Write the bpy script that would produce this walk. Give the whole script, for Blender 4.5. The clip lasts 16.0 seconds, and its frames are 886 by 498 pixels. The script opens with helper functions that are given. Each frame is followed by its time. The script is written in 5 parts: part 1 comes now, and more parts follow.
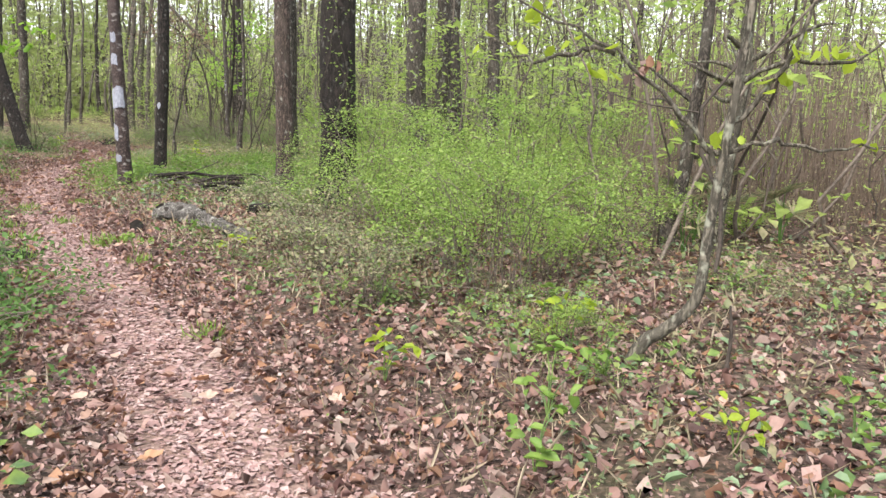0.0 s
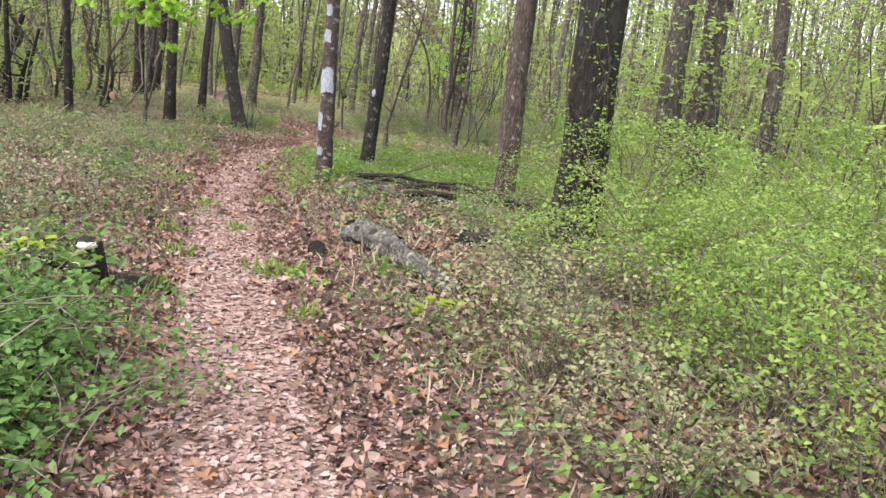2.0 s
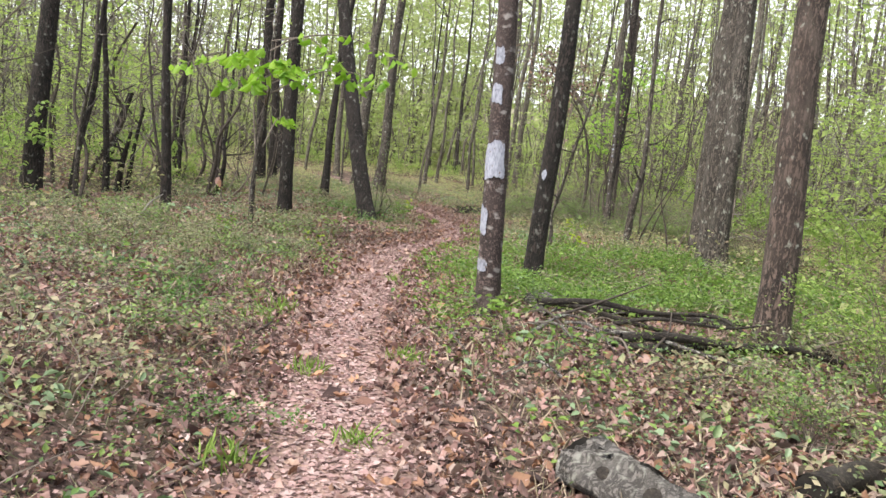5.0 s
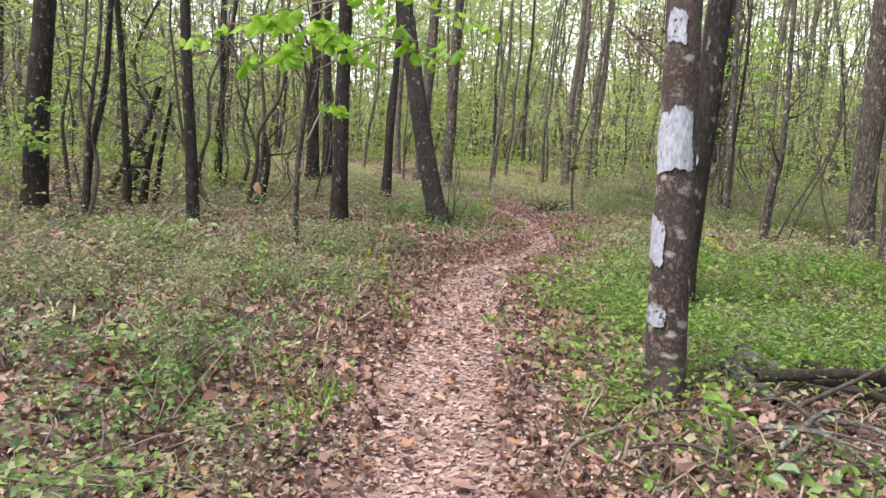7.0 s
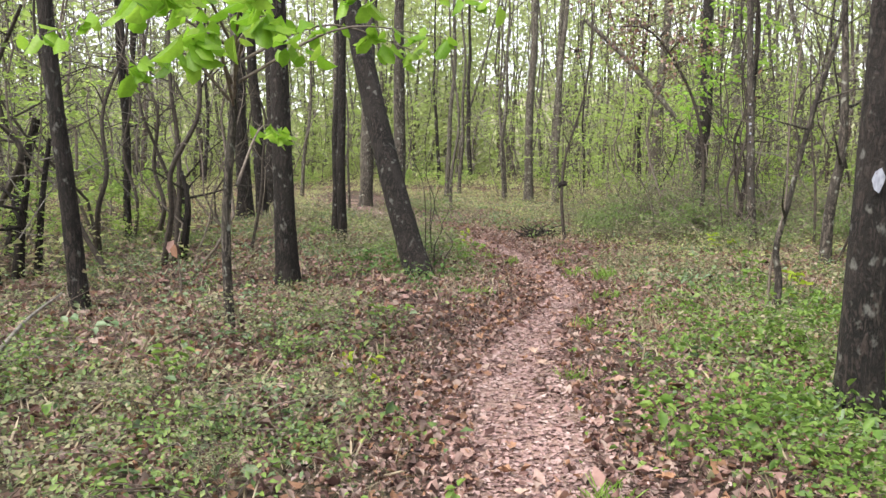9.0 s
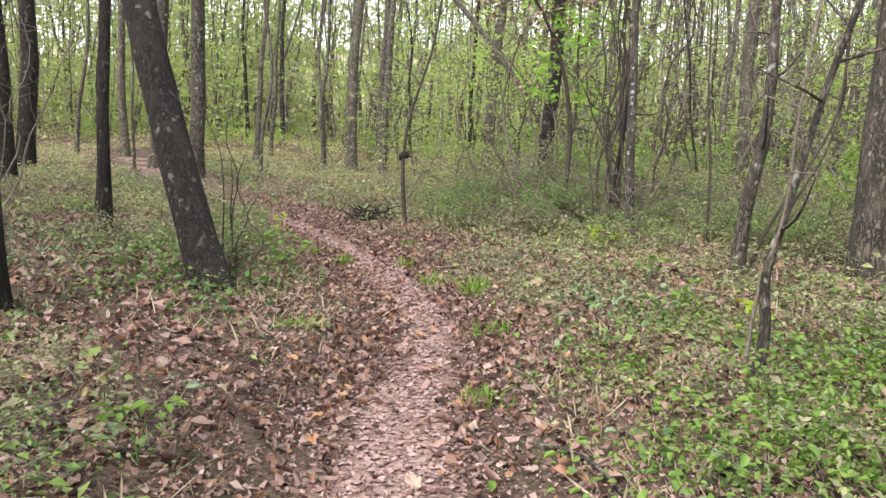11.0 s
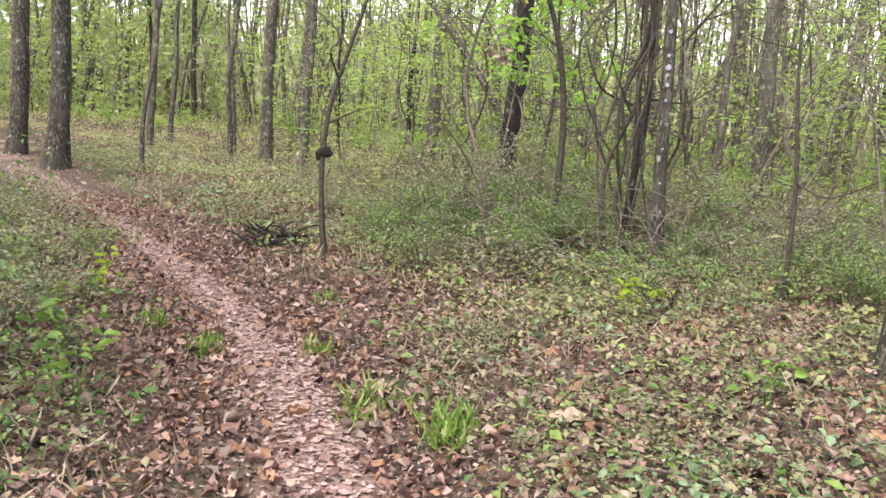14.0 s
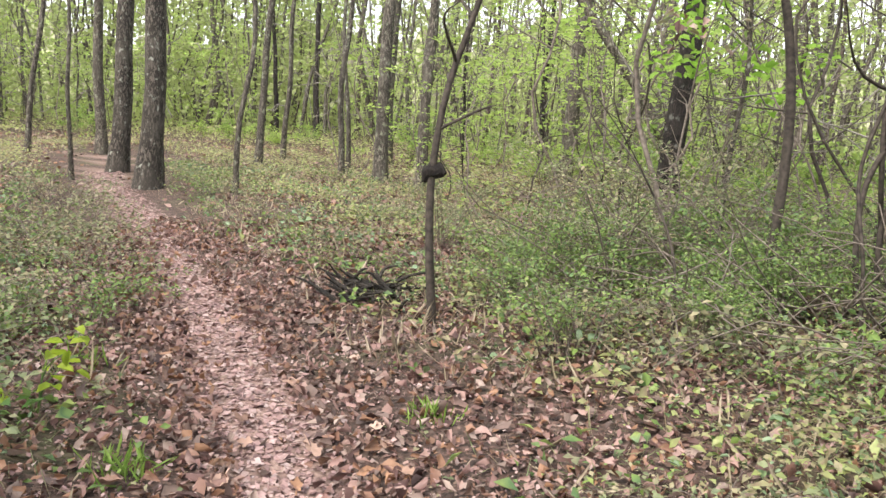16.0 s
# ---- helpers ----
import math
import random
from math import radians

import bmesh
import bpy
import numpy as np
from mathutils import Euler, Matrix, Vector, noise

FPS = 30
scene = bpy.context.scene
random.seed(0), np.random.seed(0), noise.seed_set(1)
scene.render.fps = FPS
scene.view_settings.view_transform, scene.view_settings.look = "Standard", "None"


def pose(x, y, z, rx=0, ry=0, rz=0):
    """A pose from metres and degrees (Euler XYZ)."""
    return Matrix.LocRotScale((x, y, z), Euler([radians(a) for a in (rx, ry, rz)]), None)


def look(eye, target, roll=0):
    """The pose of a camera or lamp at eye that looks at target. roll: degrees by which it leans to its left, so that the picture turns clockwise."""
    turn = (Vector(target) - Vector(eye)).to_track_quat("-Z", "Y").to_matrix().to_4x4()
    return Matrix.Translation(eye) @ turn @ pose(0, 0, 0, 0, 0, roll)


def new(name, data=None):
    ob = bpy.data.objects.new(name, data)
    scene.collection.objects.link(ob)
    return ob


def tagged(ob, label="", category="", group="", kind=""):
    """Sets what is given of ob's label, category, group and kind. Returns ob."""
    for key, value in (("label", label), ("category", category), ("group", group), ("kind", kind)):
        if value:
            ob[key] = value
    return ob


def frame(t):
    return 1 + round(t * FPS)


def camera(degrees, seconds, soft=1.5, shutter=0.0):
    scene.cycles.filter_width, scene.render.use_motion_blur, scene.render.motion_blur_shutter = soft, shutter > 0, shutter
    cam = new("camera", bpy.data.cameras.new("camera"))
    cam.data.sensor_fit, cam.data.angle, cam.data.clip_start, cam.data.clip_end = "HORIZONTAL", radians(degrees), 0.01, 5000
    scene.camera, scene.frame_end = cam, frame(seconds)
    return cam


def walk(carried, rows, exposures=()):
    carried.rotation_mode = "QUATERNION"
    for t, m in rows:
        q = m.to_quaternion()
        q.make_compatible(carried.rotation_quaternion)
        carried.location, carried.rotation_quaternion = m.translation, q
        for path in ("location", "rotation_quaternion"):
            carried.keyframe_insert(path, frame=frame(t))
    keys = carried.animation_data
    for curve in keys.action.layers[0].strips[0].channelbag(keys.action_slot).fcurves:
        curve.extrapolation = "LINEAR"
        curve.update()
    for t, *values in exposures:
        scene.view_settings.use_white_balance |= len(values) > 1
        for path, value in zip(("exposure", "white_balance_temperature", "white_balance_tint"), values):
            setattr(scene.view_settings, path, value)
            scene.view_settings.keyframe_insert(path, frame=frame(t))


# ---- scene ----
cam = camera(58.0, 16.0)
PATH = [
    (0, (0.738, 0.277, 1.451), (0.61, 2.245, 1.12), 2.6),
    (0.5, (0.552, 0.9, 1.44), (0.27, 2.854, 1.118), 5.8),
    (1, (0.313, 1.513, 1.488), (-0.055, 3.441, 1.105), 5.8),
    (1.5, (0.117, 2.095, 1.515), (-0.399, 3.99, 1.137), 6.2),
    (2, (-0.128, 2.695, 1.521), (-0.731, 4.564, 1.142), 7.5),
    (2.5, (-0.346, 3.284, 1.548), (-1.057, 5.113, 1.16), 6.1),
    (3, (-0.676, 3.837, 1.523), (-1.415, 5.667, 1.199), 7.1),
    (3.5, (-1.048, 4.419, 1.493), (-1.831, 6.232, 1.18), 7.0),
    (4, (-1.438, 4.924, 1.51), (-2.29, 6.717, 1.267), 7.0),
    (6.5, (-3.469, 7.557, 1.407), (-4.462, 9.276, 1.171), 4.6),
    (7, (-3.923, 8.167, 1.398), (-4.964, 9.855, 1.136), 3.7),
    (7.5, (-4.425, 8.792, 1.46), (-5.463, 10.482, 1.2), 3.4),
    (8, (-4.876, 9.207, 1.514), (-5.927, 10.896, 1.308), -0.7),
    (8.5, (-5.434, 9.734, 1.493), (-6.384, 11.48, 1.272), 0.1),
    (9, (-5.94, 10.415, 1.507), (-6.85, 12.182, 1.283), -0.2),
    (9.5, (-6.434, 11.05, 1.513), (-7.183, 12.89, 1.284), 0.3),
    (12, (-7.549, 14.269, 1.554), (-7.987, 16.191, 1.217), 2.8),
    (12.5, (-7.735, 14.835, 1.525), (-8.174, 16.757, 1.189), 2.6),
    (13, (-7.902, 15.385, 1.539), (-8.212, 17.331, 1.195), 3.1),
    (13.5, (-8.025, 15.963, 1.526), (-8.322, 17.911, 1.185), 3.3),
    (14, (-8.2, 16.529, 1.5), (-8.492, 18.48, 1.167), 4.2),
    (14.5, (-8.338, 17.13, 1.439), (-8.632, 19.079, 1.096), 4.1),
    (15, (-8.509, 17.714, 1.424), (-8.826, 19.661, 1.096), 3.9),
    (15.5, (-8.67, 18.377, 1.397), (-9.049, 20.314, 1.074), 3.6),
    (16, (-8.829, 18.89, 1.38), (-9.427, 20.773, 1.066), 3.6),
]
walk(cam, [(t, look(eye, target, roll)) for t, eye, target, roll in PATH], [(0, 1.04, 6500, 12), (3, 1.07, 6500, 12), (6.5, 0.99, 6500, 12), (9, 1.01, 6500, 12), (13, 1.17, 6500, 12), (16, 1.26, 6500, 12)])

# ---- world and light: a bright overcast spring day ----
SUN_UP, SUN_ROUND = 52.0, 205.0
world = bpy.data.worlds.new("overcast_sky")
scene.world = world
world.use_nodes = True
wn = world.node_tree
sky = wn.nodes.new("ShaderNodeTexSky")
sky.sky_type, sky.sun_disc = "NISHITA", False
sky.sun_elevation, sky.sun_rotation = radians(SUN_UP), radians(SUN_ROUND)
pale = wn.nodes.new("ShaderNodeHueSaturation")
pale.inputs["Saturation"].default_value = 0.22
pale.inputs["Value"].default_value = 1.25
wn.links.new(sky.outputs[0], pale.inputs["Color"])
wn.links.new(pale.outputs[0], wn.nodes["Background"].inputs["Color"])
wn.nodes["Background"].inputs["Strength"].default_value = 0.15
sun = new("sun", bpy.data.lights.new("sun", "SUN"))
sun.data.energy, sun.data.angle, sun.data.color = 2.6, radians(30), (1.0, 0.93, 0.8)
sun.rotation_euler = Euler((radians(90 - SUN_UP), 0, radians(180 - SUN_ROUND)))


# ---- materials ----
def nodes_of(name):
    m = bpy.data.materials.new(name)
    m.use_nodes = True
    t = m.node_tree
    return m, t, t.nodes["Principled BSDF"]


def ramp(t, fac, *stops):
    r = t.nodes.new("ShaderNodeValToRGB")
    e = r.color_ramp.elements
    while len(e) < len(stops):
        e.new(0.5)
    for el, (p, c) in zip(e, stops):
        el.position, el.color = p, (*c, 1)
    t.links.new(fac, r.inputs[0])
    return r.outputs[0]


def blend(t, fac, a, b, how="MIX"):
    m = t.nodes.new("ShaderNodeMix")
    m.data_type, m.blend_type = "RGBA", how
    for sock, v in ((m.inputs[0], fac), (m.inputs[6], a), (m.inputs[7], b)):
        if isinstance(v, bpy.types.NodeSocket):
            t.links.new(v, sock)
        elif isinstance(v, tuple):
            sock.default_value = (*v, 1)
        else:
            sock.default_value = v
    return m.outputs[2]


def grain(t, scale, detail=4, stretch=(1, 1, 1), kind="ShaderNodeTexNoise"):
    c = t.nodes.new("ShaderNodeTexCoord")
    mp = t.nodes.new("ShaderNodeMapping")
    mp.inputs["Scale"].default_value = stretch
    t.links.new(c.outputs["Object"], mp.inputs[0])
    n = t.nodes.new(kind)
    n.inputs["Scale"].default_value = scale
    if kind == "ShaderNodeTexNoise":
        n.inputs["Detail"].default_value = detail
    t.links.new(mp.outputs[0], n.inputs["Vector"])
    return n.outputs[0]


def bumped(t, b, height, strength, distance):
    n = t.nodes.new("ShaderNodeBump")
    n.inputs["Strength"].default_value, n.inputs["Distance"].default_value = strength, distance
    t.links.new(height, n.inputs["Height"])
    t.links.new(n.outputs[0], b.inputs["Normal"])


def bark(name, dark, light, lichen=(0.42, 0.44, 0.38), patches=0.62, stretch=(1, 1, 0.16), relief=0.65, spot_size=15, spot_stretch=(1, 1, 0.7)):
    m, t, b = nodes_of(name)
    c = t.nodes.new("ShaderNodeTexCoord")
    mp = t.nodes.new("ShaderNodeMapping")
    mp.inputs["Scale"].default_value = (stretch[0], stretch[1], stretch[2] * 1.7)
    t.links.new(c.outputs["Object"], mp.inputs[0])
    furrow = t.nodes.new("ShaderNodeTexNoise")
    for key, value in (("Scale", 26), ("Detail", 6), ("Roughness", 0.62), ("Distortion", 0.5)):
        furrow.inputs[key].default_value = value
    t.links.new(mp.outputs[0], furrow.inputs["Vector"])
    fine = grain(t, 70, 5, (1, 1, 0.6))
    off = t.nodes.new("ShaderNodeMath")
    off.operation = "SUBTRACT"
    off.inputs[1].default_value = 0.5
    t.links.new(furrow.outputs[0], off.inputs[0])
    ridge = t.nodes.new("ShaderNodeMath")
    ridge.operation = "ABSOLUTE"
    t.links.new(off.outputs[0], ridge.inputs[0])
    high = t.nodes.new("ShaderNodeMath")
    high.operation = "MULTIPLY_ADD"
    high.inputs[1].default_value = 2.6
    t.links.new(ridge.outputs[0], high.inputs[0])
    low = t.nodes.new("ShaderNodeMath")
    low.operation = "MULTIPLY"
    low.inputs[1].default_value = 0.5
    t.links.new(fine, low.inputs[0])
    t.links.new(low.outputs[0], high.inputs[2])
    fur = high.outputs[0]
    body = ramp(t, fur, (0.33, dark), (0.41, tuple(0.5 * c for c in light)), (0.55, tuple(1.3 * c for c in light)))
    tone = grain(t, 2.3, 3)
    body = blend(t, ramp(t, tone, (0.35, (0, 0, 0)), (0.7, (0.6, 0.6, 0.6))), body, tuple(c * 0.55 for c in light))
    spots = ramp(t, grain(t, spot_size, 9, spot_stretch), (patches, (0, 0, 0)), (patches + 0.1, (0.75, 0.75, 0.75)))
    body = blend(t, ramp(t, grain(t, 5.5, 5, (1, 1, 0.45)), (0.5, (0, 0, 0)), (0.66, (0.45, 0.45, 0.45))), body, tuple(0.75 * c + 0.08 * e for c, e in zip(light, lichen)))
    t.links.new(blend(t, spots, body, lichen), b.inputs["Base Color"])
    b.inputs["Roughness"].default_value = 0.92
    bumped(t, b, fur, relief, 0.03)
    return m


def foliage(name, *colours, through_it=0.4, rough=0.55, by_object=False, clumped=True):
    m, t, b = nodes_of(name)
    if by_object:
        pick = t.nodes.new("ShaderNodeObjectInfo").outputs["Random"]
    else:
        pick = t.nodes.new("ShaderNodeNewGeometry").outputs["Random Per Island"]
        clump = t.nodes.new("ShaderNodeMapRange")
        clump.inputs[1].default_value, clump.inputs[2].default_value = 0.3, 0.7
        t.links.new(grain(t, 5.5, 2), clump.inputs[0])
        both = t.nodes.new("ShaderNodeMix")
        both.inputs[0].default_value = 0.5
        t.links.new(pick, both.inputs[2])
        t.links.new(clump.outputs[0], both.inputs[3])
        if clumped:
            pick = both.outputs[0]
    n = len(colours)
    col = ramp(t, pick, *((i / (n - 1), c) for i, c in enumerate(colours)))
    col = blend(t, 0.35, col, ramp(t, grain(t, 45, 3), (0.3, (0.45, 0.45, 0.45)), (0.7, (1, 1, 1))), "MULTIPLY")
    t.links.new(col, b.inputs["Base Color"])
    b.inputs["Roughness"].default_value = rough
    tr = t.nodes.new("ShaderNodeBsdfTranslucent")
    t.links.new(col, tr.inputs[0])
    mix = t.nodes.new("ShaderNodeMixShader")
    mix.inputs[0].default_value = through_it
    t.links.new(b.outputs[0], mix.inputs[1])
    t.links.new(tr.outputs[0], mix.inputs[2])
    t.links.new(mix.outputs[0], t.nodes["Material Output"].inputs["Surface"])
    return m


def earth():
    m, t, b = nodes_of("forest_soil")
    fine = grain(t, 34, 6)
    wide = grain(t, 1.1, 4)
    cells = t.nodes.new("ShaderNodeTexVoronoi")
    cells.inputs["Scale"].default_value = 42
    spot = t.nodes.new("ShaderNodeTexCoord")
    t.links.new(spot.outputs["Object"], cells.inputs["Vector"])
    sep = t.nodes.new("ShaderNodeSeparateColor")
    t.links.new(cells.outputs["Color"], sep.inputs[0])
    flake = ramp(t, sep.outputs[0], (0.0, (0.02, 0.013, 0.011)), (0.3, (0.085, 0.053, 0.044)), (0.6, (0.18, 0.112, 0.092)), (0.8, (0.055, 0.036, 0.03)), (1.0, (0.28, 0.19, 0.155)))
    litter = blend(t, ramp(t, fine, (0.35, (0.75, 0.75, 0.75)), (0.6, (0, 0, 0))), flake, (0.03, 0.021, 0.016))
    mossy = ramp(t, grain(t, 22, 5), (0.3, (0.03, 0.036, 0.014)), (0.7, (0.12, 0.13, 0.055)))
    off = blend(t, ramp(t, wide, (0.5, (0, 0, 0)), (0.68, (0.5, 0.5, 0.5))), litter, mossy)
    worn = ramp(t, fine, (0.28, (0.15, 0.095, 0.082)), (0.5, (0.33, 0.22, 0.19)), (0.72, (0.46, 0.33, 0.29)))
    a = t.nodes.new("ShaderNodeAttribute")
    a.attribute_name = "trail"
    t.links.new(blend(t, a.outputs["Fac"], off, worn), b.inputs["Base Color"])
    b.inputs["Roughness"].default_value = 0.95
    bumped(t, b, fine, 0.8, 0.03)
    return m


def plain(name, dark, light, scale=20, rough=0.85, stretch=(1, 1, 1)):
    m, t, b = nodes_of(name)
    g = grain(t, scale, 5, stretch)
    t.links.new(ramp(t, g, (0.3, dark), (0.7, light)), b.inputs["Base Color"])
    b.inputs["Roughness"].default_value = rough
    bumped(t, b, g, 0.5, 0.01)
    return m


SOIL = earth()
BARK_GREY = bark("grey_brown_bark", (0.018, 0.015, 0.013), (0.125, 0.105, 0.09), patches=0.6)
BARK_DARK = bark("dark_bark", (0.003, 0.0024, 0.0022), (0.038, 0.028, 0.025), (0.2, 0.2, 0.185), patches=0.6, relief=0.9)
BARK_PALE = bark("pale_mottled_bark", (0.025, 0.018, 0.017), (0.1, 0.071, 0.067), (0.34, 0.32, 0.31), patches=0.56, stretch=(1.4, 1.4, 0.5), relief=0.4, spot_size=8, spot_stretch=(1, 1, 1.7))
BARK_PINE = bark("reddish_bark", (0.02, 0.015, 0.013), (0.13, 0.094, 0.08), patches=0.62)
# bark for further trees, its colour lightened to suggest haze
BARK_FAR = bark("haze_lightened_bark", (0.034, 0.029, 0.024), (0.185, 0.16, 0.135), (0.32, 0.34, 0.25), patches=0.58)
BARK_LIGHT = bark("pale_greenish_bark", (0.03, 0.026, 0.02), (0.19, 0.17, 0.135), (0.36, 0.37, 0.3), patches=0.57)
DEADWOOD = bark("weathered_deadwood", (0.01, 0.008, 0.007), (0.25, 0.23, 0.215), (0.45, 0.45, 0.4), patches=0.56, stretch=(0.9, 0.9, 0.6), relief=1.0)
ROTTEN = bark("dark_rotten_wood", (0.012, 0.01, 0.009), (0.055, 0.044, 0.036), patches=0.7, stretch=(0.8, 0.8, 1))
TWIG = plain("grey_twig", (0.09, 0.072, 0.06), (0.24, 0.2, 0.17), 30)
TWIG_PALE = plain("pale_grey_twig", (0.1, 0.09, 0.08), (0.3, 0.275, 0.25), 30)
TWIG_DARK = plain("dark_twig", (0.025, 0.02, 0.017), (0.09, 0.072, 0.06), 30)
PAINT, pt_, pb_ = nodes_of("worn_white_paint")
coat_ = ramp(pt_, grain(pt_, 70, 5, (1, 1, 0.35)), (0.3, (0.2, 0.21, 0.26)), (0.6, (0.35, 0.37, 0.45)))
pt_.links.new(blend(pt_, ramp(pt_, grain(pt_, 34, 6, (1, 1, 0.5)), (0.29, (1, 1, 1)), (0.36, (0, 0, 0))), coat_, (0.16, 0.125, 0.11)), pb_.inputs["Base Color"])
pb_.inputs["Roughness"].default_value = 0.7
bumped(pt_, pb_, grain(pt_, 40, 5, (1, 1, 0.3)), 0.8, 0.01)
FUNGUS = plain("cream_fungus", (0.6, 0.56, 0.48), (0.85, 0.82, 0.76), 14, 0.7)
CUT = plain("charred_cut_end", (0.008, 0.007, 0.006), (0.03, 0.025, 0.02), 18)
TAN = plain("torn_tan_wood", (0.4, 0.26, 0.15), (0.6, 0.44, 0.28), 40)
LITTER = foliage("dry_leaf_litter", (0.04, 0.023, 0.022), (0.2, 0.11, 0.098), (0.38, 0.23, 0.205), (0.46, 0.31, 0.275),
                 (0.24, 0.13, 0.105), (0.4, 0.22, 0.13), (0.08, 0.05, 0.045), (0.5, 0.38, 0.33), (0.13, 0.078, 0.066), through_it=0.15, rough=0.6, clumped=False)
TRODDEN = foliage("trodden_leaf_litter", (0.14, 0.082, 0.08), (0.43, 0.275, 0.262), (0.55, 0.385, 0.37), (0.33, 0.2, 0.19), (0.58, 0.45, 0.43), (0.22, 0.135, 0.128),
                  through_it=0.08, rough=0.7, clumped=False)
LOOSE = foliage("loose_dry_leaf", (0.14, 0.08, 0.06), (0.42, 0.26, 0.2), (0.55, 0.4, 0.33), (0.3, 0.16, 0.1), (0.52, 0.3, 0.18),
                through_it=0.12, rough=0.7, by_object=True)
HERB = foliage("low_green_herbs", (0.03, 0.06, 0.016), (0.14, 0.23, 0.06), (0.27, 0.4, 0.1), (0.11, 0.2, 0.085), (0.37, 0.46, 0.14), (0.22, 0.32, 0.19), through_it=0.35)
HERB_BRIGHT = foliage("bright_green_herbs", (0.04, 0.09, 0.02), (0.17, 0.32, 0.06), (0.28, 0.43, 0.09), (0.12, 0.23, 0.06), (0.33, 0.44, 0.13), through_it=0.45)
HERB_DULL = foliage("dull_green_vines", (0.03, 0.045, 0.02), (0.17, 0.23, 0.1), (0.3, 0.34, 0.18), (0.45, 0.39, 0.25), (0.14, 0.19, 0.095), (0.42, 0.45, 0.25), through_it=0.35)
SHRUB = foliage("shrub_leaves", (0.06, 0.12, 0.03), (0.25, 0.4, 0.09), (0.42, 0.57, 0.15), (0.18, 0.3, 0.08), (0.5, 0.6, 0.2), through_it=0.5)
UNDER = foliage("understorey_leaves", (0.17, 0.28, 0.06), (0.38, 0.55, 0.13), (0.5, 0.64, 0.18), (0.28, 0.42, 0.12), (0.55, 0.64, 0.26), through_it=0.68)
UNDER_TAN = foliage("mixed_dry_and_green_undergrowth", (0.2, 0.25, 0.09), (0.55, 0.47, 0.32), (0.52, 0.64, 0.22), (0.4, 0.31, 0.22), (0.62, 0.68, 0.32), (0.34, 0.45, 0.16), through_it=0.55)
IVY = foliage("grey_green_broad_leaves", (0.05, 0.1, 0.045), (0.19, 0.29, 0.15), (0.3, 0.41, 0.25), (0.1, 0.18, 0.075), (0.34, 0.44, 0.2), through_it=0.3, rough=0.45)
HERB_DEEP = foliage("deep_green_herbs", (0.05, 0.11, 0.03), (0.1, 0.21, 0.05), (0.17, 0.31, 0.08), (0.08, 0.17, 0.06), through_it=0.4)
BROAD = foliage("fresh_broad_leaves", (0.2, 0.42, 0.03), (0.3, 0.54, 0.05), (0.38, 0.6, 0.08), through_it=0.55, rough=0.45, by_object=True)
BRIGHT_SPRAY = foliage("bright_new_leaves", (0.22, 0.42, 0.05), (0.36, 0.6, 0.1), (0.46, 0.66, 0.15), through_it=0.6)
YELLOWISH = foliage("yellow_green_leaves", (0.3, 0.45, 0.04), (0.45, 0.58, 0.06), (0.25, 0.4, 0.06), through_it=0.55)
# leaf colours paled to stand in for haze over the distance
FARLEAF = foliage("haze_paled_far_leaves", (0.28, 0.36, 0.13), (0.48, 0.58, 0.23), (0.58, 0.66, 0.3), (0.38, 0.44, 0.2), (0.46, 0.43, 0.32), through_it=0.55)
GRASS = foliage("grass_blades", (0.16, 0.3, 0.05), (0.28, 0.46, 0.09), (0.4, 0.55, 0.15), (0.22, 0.38, 0.07), through_it=0.45)
STRAW = foliage("dry_straw", (0.4, 0.31, 0.22), (0.58, 0.49, 0.36), (0.3, 0.23, 0.17), through_it=0.25)


# ---- shapes ----
def rng(seed):
    return np.random.default_rng(seed)


def mesh_of(name, verts, faces, material, smooth=False):
    me = bpy.data.meshes.new(name)
    verts, faces = np.asarray(verts, np.float32), np.asarray(faces, np.int32)
    k = faces.shape[1]
    me.vertices.add(len(verts))
    me.vertices.foreach_set("co", verts.ravel())
    me.loops.add(faces.size)
    me.loops.foreach_set("vertex_index", faces.ravel())
    me.polygons.add(len(faces))
    me.polygons.foreach_set("loop_start", np.arange(0, faces.size, k, dtype=np.int32))
    me.polygons.foreach_set("loop_total", np.full(len(faces), k, np.int32))
    if smooth:
        me.polygons.foreach_set("use_smooth", np.ones(len(faces), bool))
    me.update(calc_edges=True)
    me.materials.append(material)
    return me


def part(name, me, parent, label="", place=None, kind=""):
    ob = new(name, me)
    ob.parent = parent
    if place is not None:
        ob.matrix_basis = place
    return tagged(ob, label, kind=kind)


def thing(name, x, y, z, label, category, group=""):
    ob = new(name)
    ob.empty_display_size = 0.1
    ob.location = (x, y, z)
    return tagged(ob, label, category, group)


def joined(*pieces):
    vs, fs, n = [], [], 0
    for v, f in pieces:
        vs.append(v)
        fs.append(f + n)
        n += len(v)
    return np.concatenate(vs), np.concatenate(fs)


def curve(points, n):
    """n places along a smooth line through the points."""
    p = np.asarray(points, float)
    p = np.vstack([2 * p[0] - p[1], p, 2 * p[-1] - p[-2]])
    u = np.linspace(0, len(p) - 3 - 1e-6, n)
    i, f = u.astype(int), (u % 1)[:, None]
    a, b, c, d = p[i], p[i + 1], p[i + 2], p[i + 3]
    return 0.5 * (2 * b + (c - a) * f + (2 * a - 5 * b + 4 * c - d) * f**2 + (3 * b - a - 3 * c + d) * f**3)


